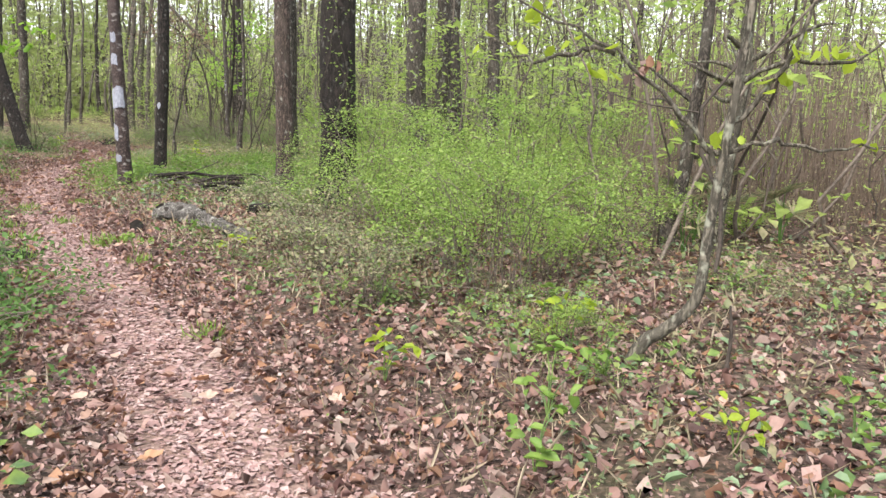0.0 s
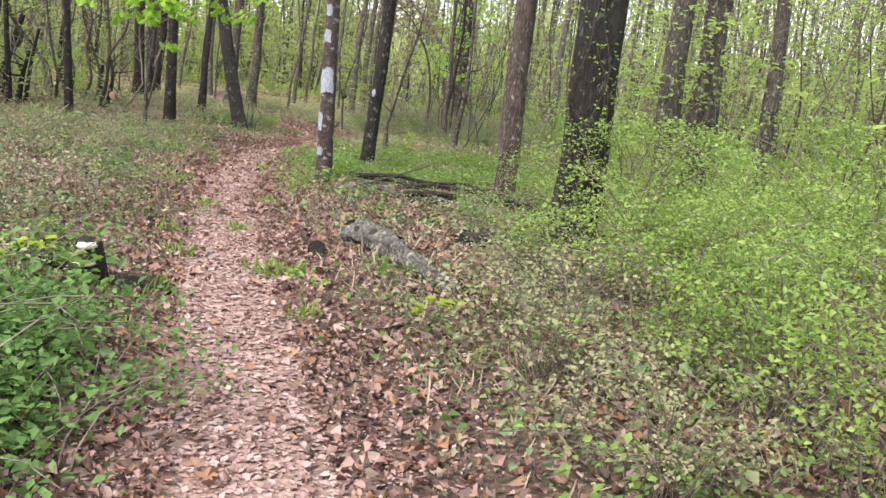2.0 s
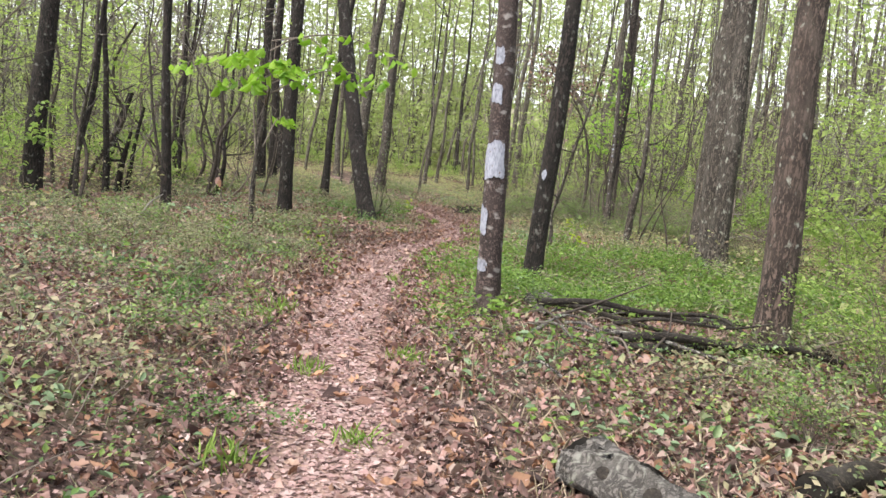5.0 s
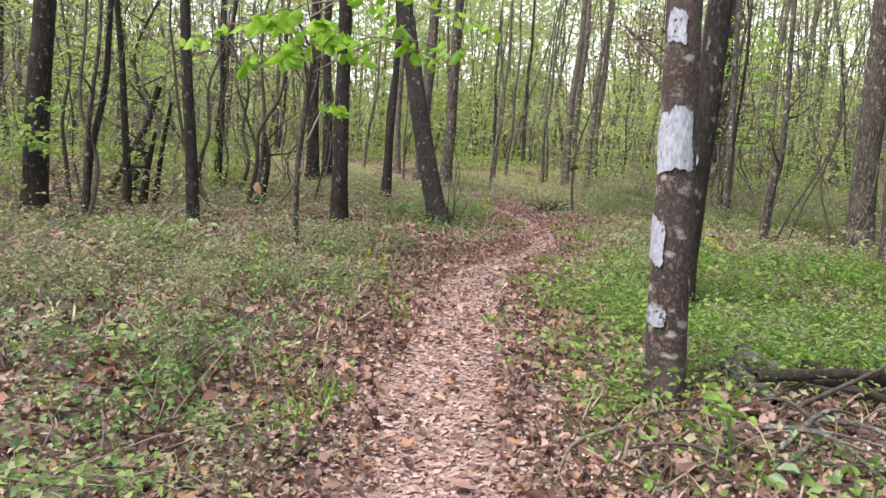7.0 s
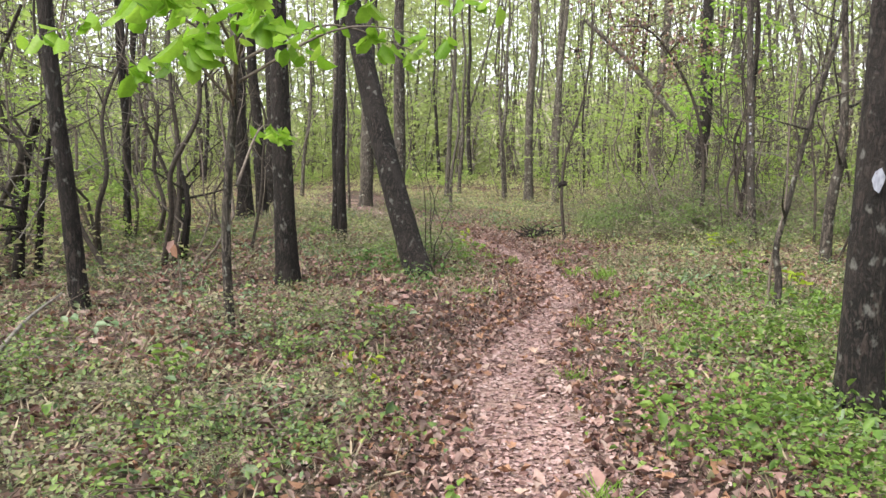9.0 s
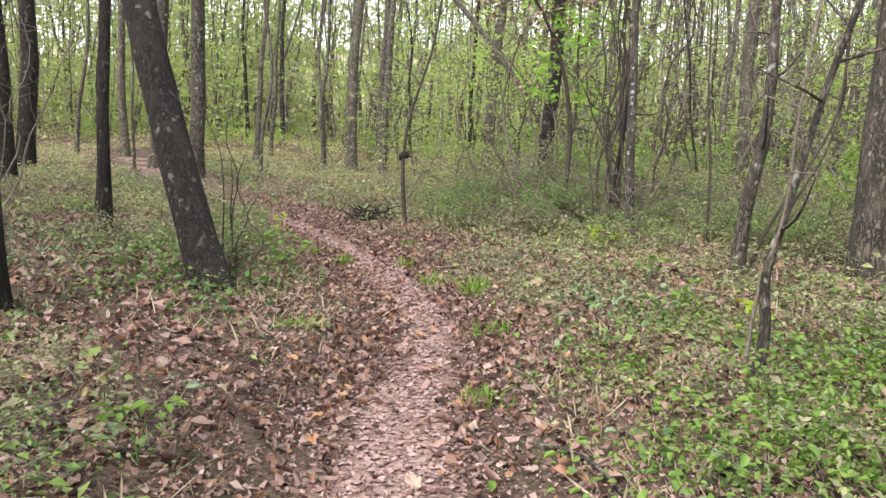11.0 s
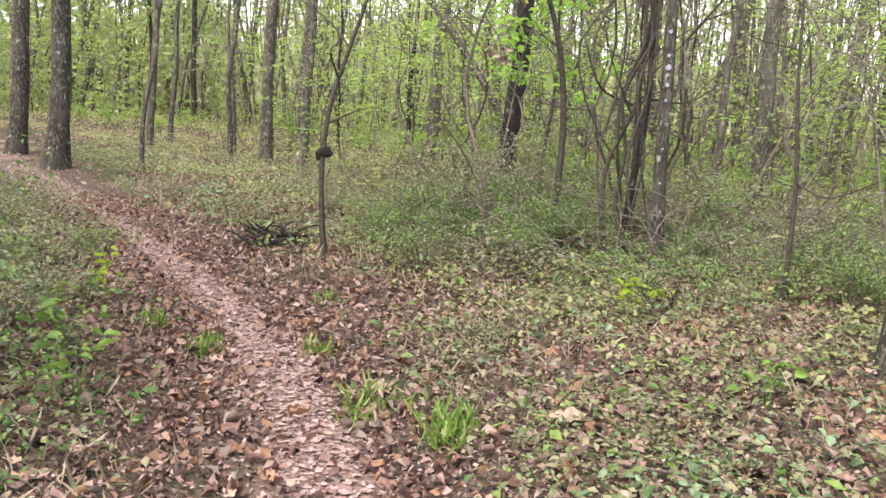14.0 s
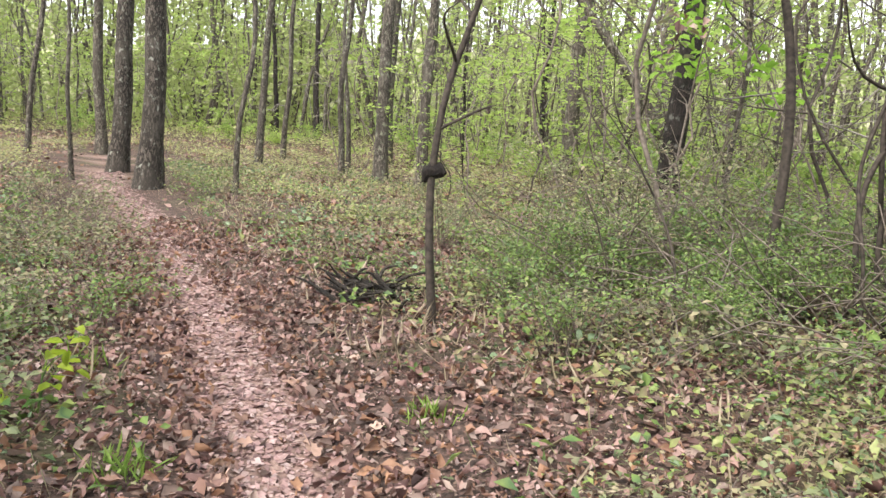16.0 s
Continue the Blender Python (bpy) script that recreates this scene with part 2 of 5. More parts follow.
def tube(line, radii, seg=8, rough=0.0, flare=0.0, seed=0):
    line, radii = np.asarray(line, float), np.asarray(radii, float) * np.ones(len(line))
    way = np.gradient(line, axis=0)
    way /= np.linalg.norm(way, axis=1)[:, None] + 1e-9
    ref = np.array([0.31, 0.95, 0.05]) if abs(way[:, 2]).mean() > 0.5 else np.array([0.05, 0.1, 0.99])
    u = np.cross(way, ref)
    u /= np.linalg.norm(u, axis=1)[:, None] + 1e-9
    w = np.cross(way, u)
    a = np.linspace(0, 2 * np.pi, seg, endpoint=False)
    along = np.r_[0, np.cumsum(np.linalg.norm(np.diff(line, axis=0), axis=1))][:, None]
    ph = rng(seed).uniform(0, 6.28, 8)
    lump = (np.sin(2 * a + 1.7 * along + ph[0]) + np.sin(3 * a - 2.9 * along + ph[1]) + 0.7 * np.sin(5 * a + 6.1 * along + ph[2])
            + 0.6 * np.sin(7 * a - 11 * along + ph[3]) + 0.5 * np.sin(11 * a + 19 * along + ph[4])) / 2.2
    r = radii[:, None] * (1 + rough * lump + flare * np.exp(-along / 0.24) * (1 + 0.5 * np.sin(4 * a + ph[5]) + 0.3 * np.sin(7 * a + ph[6])))
    v = line[:, None] + r[..., None] * (np.cos(a)[None, :, None] * u[:, None] + np.sin(a)[None, :, None] * w[:, None])
    n = len(line)
    i, j = np.meshgrid(np.arange(n - 1), np.arange(seg), indexing="ij")
    k = (j + 1) % seg
    f = np.stack([i * seg + j, i * seg + k, (i + 1) * seg + k, (i + 1) * seg + j], -1).reshape(-1, 4)
    v = v.reshape(-1, 3)
    return v, f


def disc(centre, normal, radius, seg=14, seed=0):
    """An uneven round end, a little hollow."""
    nrm = Vector(normal).normalized()
    u = nrm.orthogonal().normalized()
    w = nrm.cross(u)
    r = rng(seed)
    v, f = [Vector(centre) - nrm * radius * 0.12], []
    for ring in (0.5, 1.0):
        for s in range(seg):
            q = radius * ring * (1 + r.uniform(-0.06, 0.06))
            v.append(Vector(centre) + (u * math.cos(6.2832 * s / seg) + w * math.sin(6.2832 * s / seg)) * q - nrm * r.uniform(0, 0.08) * radius)
    for s in range(seg):
        t = (s + 1) % seg
        f += [[0, 1 + s, 1 + t], [1 + s, 1 + seg + s, 1 + seg + t], [1 + s, 1 + seg + t, 1 + t]]
    return np.array([tuple(q) for q in v]), np.array(f)


def unit(v):
    return v / (np.linalg.norm(v, axis=1)[:, None] + 1e-9)


def small_leaves(p, d, up, length, width, fold=0.25):
    """Folded diamond leaves: two triangles each."""
    s = unit(np.cross(d, up))
    nrm = np.cross(s, d)
    length, width = (np.asarray(q)[:, None] * np.ones((len(p), 1)) for q in (length, width))
    mid = p + d * length * 0.45
    v = np.stack([p, mid + s * width / 2 + nrm * width * fold, p + d * length, mid - s * width / 2 + nrm * width * fold], 1).reshape(-1, 3)
    b = np.arange(len(p))[:, None] * 4
    return v, np.concatenate([b + [0, 1, 2], b + [0, 2, 3]])


def broad_leaves(p, d, up, length, width, curl=0.2, torn=None):
    """Leaves of six corners, folded at the midrib and bent down at the tip: two quads each."""
    s = unit(np.cross(d, up))
    nrm = np.cross(s, d)
    length, width, curl = (np.asarray(q)[..., None] * np.ones((len(p), 1)) for q in (length, width, curl))
    at = lambda f, side, lift: p + d * length * f + s * width * side + nrm * length * lift  # noqa: E731
    v = np.stack([p, at(0.3, 0.46, curl), at(0.72, 0.4, curl * 0.7), at(1, 0, -curl * 0.6), at(0.72, -0.4, curl * 0.7), at(0.3, -0.46, curl)], 1)
    if torn is not None:
        v = v + torn.normal(size=v.shape) * length[:, None] * 0.13
    b = np.arange(len(p))[:, None] * 6
    return v.reshape(-1, 3), np.concatenate([b + [0, 1, 2, 3], b + [0, 3, 4, 5]])


def any_way(r, n, flat=1.0):
    v = r.normal(size=(n, 3)) * (1, 1, flat)
    return unit(v)


# ---- the trail and the lie of the land ----
TRAIL = curve([(1.9, -9), (1.3, -3), (0.83, 0.2), (-0.2, 3.0), (-1.2, 4.65), (-2.2, 6.08), (-3.05, 7.2), (-4.0, 8.55), (-5.9, 11.4), (-6.78, 13.05),
               (-7.48, 14.45), (-8.0, 15.6), (-8.4, 17.0), (-8.57, 18.1), (-9.06, 19.5), (-10.1, 21.3), (-11.45, 22.9), (-12.98, 24.6), (-16.3, 27.95),
               (-18.7, 30.3), (-20.8, 32.8), (-23.2, 36.5)], 260)


def worn_wide(y):
    """How wide the worn strip is: it narrows further along."""
    return 1 - 0.42 * np.clip((np.asarray(y) - 15.2) / 2.2, 0, 1)


def from_trail(x, y):
    x, y = np.atleast_1d(x).astype(float), np.atleast_1d(y).astype(float)
    best = np.full(x.shape, 1e9)
    for a, b in TRAIL:
        best = np.minimum(best, (x - a) ** 2 + (y - b) ** 2)
    return np.sqrt(best)


def ease(v):
    v = np.clip(v, 0, 1)
    return v * v * (3 - 2 * v)


def land(x, y, d=None):
    d = from_trail(x, y) if d is None else d
    x, y = np.atleast_1d(x), np.atleast_1d(y)
    roll = 0.03 * np.sin(1.3 * x + 0.7 * y) + 0.03 * np.sin(0.9 * y - 1.7 * x + 2) + 0.015 * np.sin(3.1 * x + 2.3 * y) + 0.01 * np.sin(5.3 * y - 4.1 * x)
    dip = 0.17 * np.exp(-((x + 5.3) ** 2 + (y - 15.6) ** 2) / 1.6)
    return -dip + 0.14 * ease((d - 0.35) / 1.6) + roll * ease((d - 0.2) / 1.2) + 0.012 * np.sin(6.1 * x + 1) * np.sin(5.2 * y)


def ground_z(x, y):
    return float(land(x, y)[0])


def bare(x, y):
    """0 where the litter lies open, 1 elsewhere."""
    out = np.ones_like(x)
    for a, b, q in ((-2.4, 8.65, 0.55), (-3.1, 8.9, 0.6), (-2.0, 8.2, 0.45), (-3.65, 6.8, 0.35), (-4.1, 12.2, 0.75), (-3.6, 13.2, 0.7), (-2.1, 10.1, 0.4), (-0.7, 4.7, 0.8), (0.4, 3.6, 1.0), (-1.6, 6.4, 0.7),
                    (-2.6, 7.6, 0.5), (-5.9, 9.6, 0.8), (-8.3, 15.0, 0.5), (-9.7, 17.3, 0.95), (-6.93, 10.12, 0.75), (-6.29, 10.35, 0.7), (-10.4, 17.9, 0.7), (-10.0, 18.6, 0.5), (-8.0, 20.6, 0.7), (-9.6, 22.6, 0.8), (-10.6, 23.1, 0.7), (-6.9, 21.8, 0.7), (-7.6, 17.0, 0.6)):
        out *= 1 - 0.9 * np.exp(-((x - a) ** 2 + (y - b) ** 2) / q**2)
    return out


def steps(lo, hi, fine):
    core = np.arange(lo, hi, fine)
    out = np.cumsum(0.3 * 1.22 ** np.arange(40))
    return np.r_[lo - out[::-1], core, core[-1] + out]


def build_ground():
    gx, gy = steps(-17, 6, 0.2), steps(-5, 32, 0.2)
    x, y = (g.ravel() for g in np.meshgrid(gx, gy, indexing="ij"))
    near = (x > -40) & (x < 30) & (y > -30) & (y < 60)
    d = np.full(len(x), 50.0)
    d[near] = from_trail(x[near], y[near])
    z = land(x, y, d)
    i, j = np.meshgrid(np.arange(len(gx) - 1), np.arange(len(gy) - 1), indexing="ij")
    n = len(gy)
    f = np.stack([i * n + j, (i + 1) * n + j, (i + 1) * n + j + 1, i * n + j + 1], -1).reshape(-1, 4)
    me = mesh_of("ground", np.stack([x, y, z], 1), f, SOIL, True)
    a = me.attributes.new("trail", "FLOAT", "POINT")
    wob = 0.07 * np.sin(2.7 * x + y) + 0.06 * np.sin(4.1 * y - 2 * x)
    a.data.foreach_set("value", (1 - ease((d / worn_wide(y) + wob - 0.18) / 0.35)).astype(np.float32))
    return tagged(new("ground", me), "forest floor of brown leaf litter with a worn earth trail", "ground", kind="structure")


GROUND = build_ground()


# ---- backdrop for the edge of the far woods, closing the distance, haze painted in ----
def far_edge():
    r = rng(61)
    n = 900
    a = np.linspace(0, 2 * np.pi, n, endpoint=False)
    q = 84 + 4 * np.sin(5 * a) + 2 * np.sin(13 * a + 1)
    top = 9.5 + 1.6 * np.sin(7 * a + 2) + 1.1 * np.sin(19 * a) + 0.8 * np.sin(43 * a + 1) + r.uniform(-1.6, 1.6, n)
    rows = np.array([-0.5, 0.3, 0.6, 0.85, 1.0])
    z = rows[:, None] * np.maximum(top, 4)[None]
    out = q[None] + 3 * rows[:, None] ** 2 + r.normal(size=(5, n)) * 0.5
    v = np.stack([-8 + out * np.cos(a), 16 + out * np.sin(a), z], -1).reshape(-1, 3)
    i, j = np.meshgrid(np.arange(4), np.arange(n), indexing="ij")
    k = (j + 1) % n
    f = np.stack([i * n + j, i * n + k, (i + 1) * n + k, (i + 1) * n + j], -1).reshape(-1, 4)
    m, t, b = nodes_of("hazy_woods_edge")
    # pale grey-green and washed-out trunk streaks: distance haze mixed into the colour
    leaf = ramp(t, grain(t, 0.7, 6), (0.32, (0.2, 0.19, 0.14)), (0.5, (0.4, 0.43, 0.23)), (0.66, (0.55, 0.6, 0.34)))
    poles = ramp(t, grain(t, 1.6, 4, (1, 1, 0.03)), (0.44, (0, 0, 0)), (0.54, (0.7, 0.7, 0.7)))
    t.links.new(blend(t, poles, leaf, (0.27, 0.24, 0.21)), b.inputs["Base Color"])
    b.inputs["Roughness"].default_value = 1.0
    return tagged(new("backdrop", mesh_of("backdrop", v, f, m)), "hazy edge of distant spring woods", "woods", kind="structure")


far_edge()


# ---- trees ----
def crown_mesh(seed, material):
    r = rng(seed)
    hubs = r.normal(size=(46, 3)) * (1.5, 1.5, 1.3)
    pick = hubs[r.integers(0, 46, 260)]
    p = pick + r.normal(size=(260, 3)) * 0.35
    d = any_way(r, 260, 0.6)
    v, f = small_leaves(p, d, any_way(r, 260), r.uniform(0.09, 0.15, 260), r.uniform(0.06, 0.1, 260))
    return mesh_of("crown", v, f, material)


CROWNS = [crown_mesh(70 + i, UNDER) for i in range(4)]


def trunk_line(r, height, lean, wobble, n):
    t = np.linspace(0, 1, n)
    z = -0.12 + t * height
    reach = 7 * (1 - np.exp(-np.maximum(z, 0) / 7))
    ph = r.uniform(0, 6.28, 4)
    sway = ease(z / 2)
    x = lean[0] * reach + wobble * sway * (np.sin(0.8 * z + ph[0]) - np.sin(ph[0]) + 0.4 * np.sin(2.1 * z + ph[1]))
    y = lean[1] * reach + wobble * sway * (np.sin(0.7 * z + ph[2]) - np.sin(ph[2]) + 0.4 * np.sin(1.9 * z + ph[3]))
    return np.stack([x, y, z], 1)


def tree(x, y, diam, lean=(0, 0), mat=BARK_GREY, label="grey-brown forest tree rising from the leaf litter", height=None, fine=False, wobble=None, seed=None, group="", limbs=3,
         flare=0.35, name="tree"):
    seed = int(abs(x * 131 + y * 71) * 10) if seed is None else seed
    r = rng(seed)
    height = height or min(17, 6 + diam * 32) * r.uniform(0.9, 1.1)
    wobble = wobble if wobble is not None else 0.05 + 0.6 * max(0, 0.2 - diam)
    n = 60 if fine else 22
    line = trunk_line(r, height, lean, wobble, n)
    if fine:
        line[:, 2] = -0.12 + height * np.linspace(0, 1, n) ** 1.6
        line = trunk_at(line, r, height, lean, wobble, seed)
    top = np.clip(line[:, 2] / height, 0, 1)
    radii = diam / 2 * np.maximum(1 - 0.85 * top, 0.08)
    ob = thing(name, x, y, ground_z(x, y), label, "tree", group)
    v, f = tube(line, radii, 22 if fine else 9, 0.045 if fine else 0.03, flare, seed)
    part("trunk", mesh_of("trunk", v, f, mat, True), ob)
    for _ in range(limbs):
        k = int(n * r.uniform(0.55, 0.92)) if not fine else int(n * r.uniform(0.7, 0.95))
        a, ln = r.uniform(0, 6.28), height * r.uniform(0.1, 0.2)
        b = line[k]
        e = b + np.array([math.cos(a) * ln, math.sin(a) * ln, ln * r.uniform(0.5, 1.1)])
        m = (b + e) / 2 + r.normal(size=3) * ln * 0.07 - (0, 0, ln * 0.1)
        v, f = tube(curve([b, m, e], 8), np.linspace(radii[k] * 0.6, 0.008, 8), 6, 0.05, 0, seed)
        part("limb", mesh_of("limb", v, f, mat, True), ob)
    c = line[-4]
    s = height / 11
    part("crown", CROWNS[seed % 4], ob, "", pose(c[0], c[1], c[2], 0, 0, seed * 37 % 360) @ Matrix.Diagonal((s, s, s, 1)), "stuff")
    return ob, line, radii


def trunk_at(line, r, height, lean, wobble, seed):
    z = line[:, 2]
    reach = 7 * (1 - np.exp(-np.maximum(z, 0) / 7))
    ph = rng(seed + 5).uniform(0, 6.28, 2)
    sway = wobble * ease(z / 2)
    line[:, 0] = lean[0] * reach + sway * (np.sin(0.8 * z + ph[0]) - np.sin(ph[0]))
    line[:, 1] = lean[1] * reach + sway * (np.sin(0.7 * z + ph[1]) - np.sin(ph[1]))
    return line


def stem(name, points, r0, r1, mat, label, category, group="", branches=0, n=26, seg=8, seed=0, base=None, rough=0.06):
    """A crooked young stem through the given places (metres, z above the ground), with a few side twigs."""
    p = np.asarray(points, float)
    x, y = p[0, :2] if base is None else base
    z = ground_z(p[0, 0], p[0, 1])
    ob = thing(name, p[0, 0], p[0, 1], z, label, category, group)
    p = p - (p[0, 0], p[0, 1], 0)
    p[0, 2] = -0.08
    line = curve(p, n)
    rad = np.linspace(r0, r1, n)
    part("stem", mesh_of("stem", *tube(line, rad, seg, rough, 0.2, seed), mat, True), ob)
    r = rng(seed + 11)
    for _ in range(branches):
        k = int(n * r.uniform(0.35, 0.95))
        a, ln = r.uniform(0, 6.28), r.uniform(0.35, 1.0)
        e = line[k] + (math.cos(a) * ln, math.sin(a) * ln, ln * r.uniform(0.1, 0.8))
        m = (line[k] + e) / 2 + r.normal(size=3) * 0.08
        part("twig", mesh_of("twig", *tube(curve([line[k], m, e], 8), np.linspace(rad[k] * 0.55, 0.003, 8), 5, 0.05, 0, seed), mat, True), ob)
    return ob, line


def leafy(name, ob, places, mat, r, per=5, size=(0.05, 0.09), spread=0.1, label="", droop=-0.25, broad=True):
    """Clusters of leaves round the given places, in the frame of ob."""
    q = np.repeat(np.asarray(places, float), per, 0)
    n = len(q)
    q = q + r.normal(size=(n, 3)) * spread * (1, 1, 0.5)
    d = any_way(r, n, 0.35) + (0, 0, droop)
    ln = r.uniform(*size, n)
    make = broad_leaves if broad else small_leaves
    v, f = make(q, unit(d), np.tile((0.0, 0, 1), (n, 1)) + r.normal(size=(n, 3)) * 0.35, ln, ln * r.uniform(0.5, 0.68, n))
    return part(name, mesh_of(name, v, f, mat), ob, label, None, "stuff")


BIG_LEAVES = []
for k_ in range(5):
    ln_ = np.array([0.125 + 0.02 * k_])
    BIG_LEAVES.append(mesh_of("leaf", *broad_leaves(np.zeros((1, 3)), np.array([[0.0, 1, 0]]), np.array([[0.1, 0, 1.0]]), ln_, ln_ * 0.62, np.array([-0.08 - 0.03 * k_])), BROAD))


def hung_leaves(ob, places, r, kinds=BIG_LEAVES):
    """Single broad leaves that hang from the given places."""
    for q in places:
        q = np.asarray(q) + r.normal(size=3) * (0.07, 0.07, 0.03)
        part("leaf", kinds[r.integers(0, len(kinds))], ob, "", pose(*q, r.uniform(-75, -15), r.uniform(-25, 25), r.uniform(0, 360)))


GREY = "grey-brown forest tree rising from the leaf litter"
DARK = "dark-barked forest tree standing in low undergrowth"

# the tree with white paint beside the trail
painted, line_p, rad_p = tree(-5.08, 12.42, 0.215, (-0.03, -0.035), BARK_PALE, "mottled tree trunk with white painted trail blazes", fine=True, wobble=0.02, seed=3, limbs=2)


def paint_patch(low, high, facing, wide, seed, label):
    """A worn patch of paint that follows the trunk."""
    r = rng(seed)
    rows, cols = 22, 14
    u, w = np.linspace(0, 1, rows), np.linspace(-1, 1, cols)
    ragged = wide / 2 * (1 - 0.22 * np.abs(2 * u - 1) ** 7) * (1 + r.uniform(-0.07, 0.07, rows))
    z = low + (high - low) * u
    cx, cy, rr = (np.interp(z, line_p[:, 2], q) for q in (line_p[:, 0], line_p[:, 1], rad_p))
    a = facing + (w[None] * (1 - 0.16 * u[:, None]) + 0.06 * np.sin(7 * u + seed)[:, None]) * (ragged / rr)[:, None]
    zz = z[:, None] + r.uniform(-0.009, 0.009, (rows, cols)) + 0.07 * (high - low) * np.sin(2.1 * w + seed)[None] * np.abs(2 * u - 1)[:, None] ** 3
    out = rr[:, None] * 1.085 + 0.003
    v = np.stack([cx[:, None] + out * np.cos(a), cy[:, None] + out * np.sin(a), zz], -1).reshape(-1, 3)
    i, j = np.meshgrid(np.arange(rows - 1), np.arange(cols - 1), indexing="ij")
    f = np.stack([i * cols + j, i * cols + j + 1, (i + 1) * cols + j + 1, (i + 1) * cols + j], -1).reshape(-1, 4)
    part("paint_blaze", mesh_of("paint_blaze", v, f, PAINT, True), painted, label)


FACING = math.radians(-78)
paint_patch(1.21, 1.53, FACING - 0.1, 0.2, 1, "large white painted blaze")
paint_patch(1.86, 2.02, FACING - 0.25, 0.1, 2, "worn white paint patch")
paint_patch(0.73, 0.97, FACING - 0.85, 0.12, 3, "worn white paint patch")
paint_patch(0.4, 0.5, FACING - 0.6, 0.12, 4, "faded white paint patch")
paint_patch(2.2, 2.34, FACING - 0.2, 0.08, 5, "worn white paint patch")

second, line_s, rad_s = tree(-5.87, 15.55, 0.25, (0.01, 0.0), BARK_DARK, "dark furrowed tree trunk with pale lichen spots", fine=True, wobble=0.03, seed=8)
part("paint_blaze", mesh_of("paint_blaze", np.array([(0.008, -0.14, 1.385), (0.022, -0.139, 1.33), (0.047, -0.135, 1.31), (0.066, -0.13, 1.36), (0.076, -0.126, 1.4), (0.054, -0.134, 1.45), (0.024, -0.139, 1.43)]), np.array([[0, 1, 2, 3, 4, 5, 6]]), PAINT), second, "small white paint spot")
tree(-10.68, 18.97, 0.33, (-0.57, 0.34), BARK_DARK, "dark tree trunk leaning over beside the trail", fine=True, wobble=0.02, seed=12, flare=0.35, limbs=2)
tree(-11.55, 17.5, 0.24, (-0.01, -0.01), BARK_DARK, "straight dark tree beside the leaning trunk", fine=True, wobble=0.03, seed=14)
tree(-12.25, 15.35, 0.165, (-0.027, -0.03), BARK_DARK, "slim dark tree in low undergrowth", fine=True, wobble=0.03, seed=15)
tree(-14.45, 14.49, 0.33, (0.02, 0.033), BARK_DARK, "dark tree with lichen spots in low undergrowth", fine=True, seed=16)
tree(-2.78, 13.3, 0.29, (-0.01, 0), BARK_PINE, "reddish-brown tree with a fallen branch at its foot", fine=True, wobble=0.03, seed=17)
tree(-4.24, 19.08, 0.48, (-0.06, -0.015), BARK_GREY, "stout grey tree with flaking bark", fine=True, seed=18)
big, line_b, rad_b = tree(-1.4, 10.75, 0.5, (0.035, 0.0), BARK_DARK, "stout dark tree with leafy vines on its trunk", fine=True, seed=19, flare=0.3)
r_ = rng(40)
for k in range(5):
    a0 = -2.3 + 0.42 * k
    z = np.linspace(0.0, r_.uniform(1.6, 3.0), 24)
    a = a0 + 0.45 * np.sin(2.3 * z + 1.9 * k) + 0.12 * np.sin(7 * z + k)
    cx, cy, rr = (np.interp(z, line_b[:, 2], q) for q in (line_b[:, 0], line_b[:, 1], rad_b))
    vine = np.stack([cx + (rr * 1.13 + 0.01) * np.cos(a), cy + (rr * 1.13 + 0.01) * np.sin(a), z], 1)
    climber = part("vine", mesh_of("vine", *tube(vine, 0.006, 5), TWIG_DARK), big)
    leafy("foliage", climber, vine[4:] + (0.1 * np.cos(a)[4:, None] * (1, 0, 0) + 0.1 * np.sin(a)[4:, None] * (0, 1, 0)), SHRUB, r_, 3, (0.025, 0.05), 0.08, "small yellow-green vine leaves", -0.1)

for a in ((-0.93, 17.42, 0.46, (-0.09, 0)), (-0.3, 20.4, 0.42, (-0.1, 0)), (-0.64, 19.28, 0.38, (-0.06, 0)), (0.57, 17.25, 0.3, (-0.014, 0)),
          (-3.39, 22.27, 0.2, (-0.09, -0.01)),
          (-4.9, 21.82, 0.4, (-0.049, 0)), (-4.07, 18.3, 0.3, (0, 0)), (-17.32, 29.7, 0.37, (0.05, 0.036)), (-19.77, 31.9, 0.37, (0.07, 0.06))):
    tree(*a, label=GREY, group="grey trees near the trail")
for a in ((-9.3, 30.4, 0.33, (0.012, 0.0)), (-14.51, 16.02, 0.12, (0.016, 0.021)), (-7.62, 24.45, 0.07, (-0.02, 0.0)), (-14.36, 15.2, 0.11, (0.046, 0.069)), (-16.47, 19.64, 0.11, (0, 0)),
          (-18.12, 24.97, 0.28, (-0.034, -0.03)), (-17.78, 23.97, 0.33, (-0.008, 0)),
          (-19.91, 27.41, 0.39, (0.008, 0.007)), (-14.14, 22.12, 0.13, (0.046, 0.032)), (-17.26, 20.26, 0.11, (0.034, 0.039)),
          (-13.02, 20.72, 0.15, (0.036, 0.032))):
    tree(*a, mat=BARK_DARK, label=DARK, group="dark trees among the undergrowth")
for a in ((-14.88, 33.52, 0.28, (0.029, 0.011)), (-13.45, 31.9, 0.2, (0.051, 0.017)), (-11.75, 36.46, 0.34, (0.087, 0.016)),
          (-15.58, 33.23, 0.13, (0, 0)), (-5.4, 29.0, 0.27, (-0.02, 0)), (-5.58, 31.5, 0.16, (-0.035, 0))):
    tree(*a, mat=BARK_FAR, label="greyish tree in the light woodland", group="trees in the light woodland")
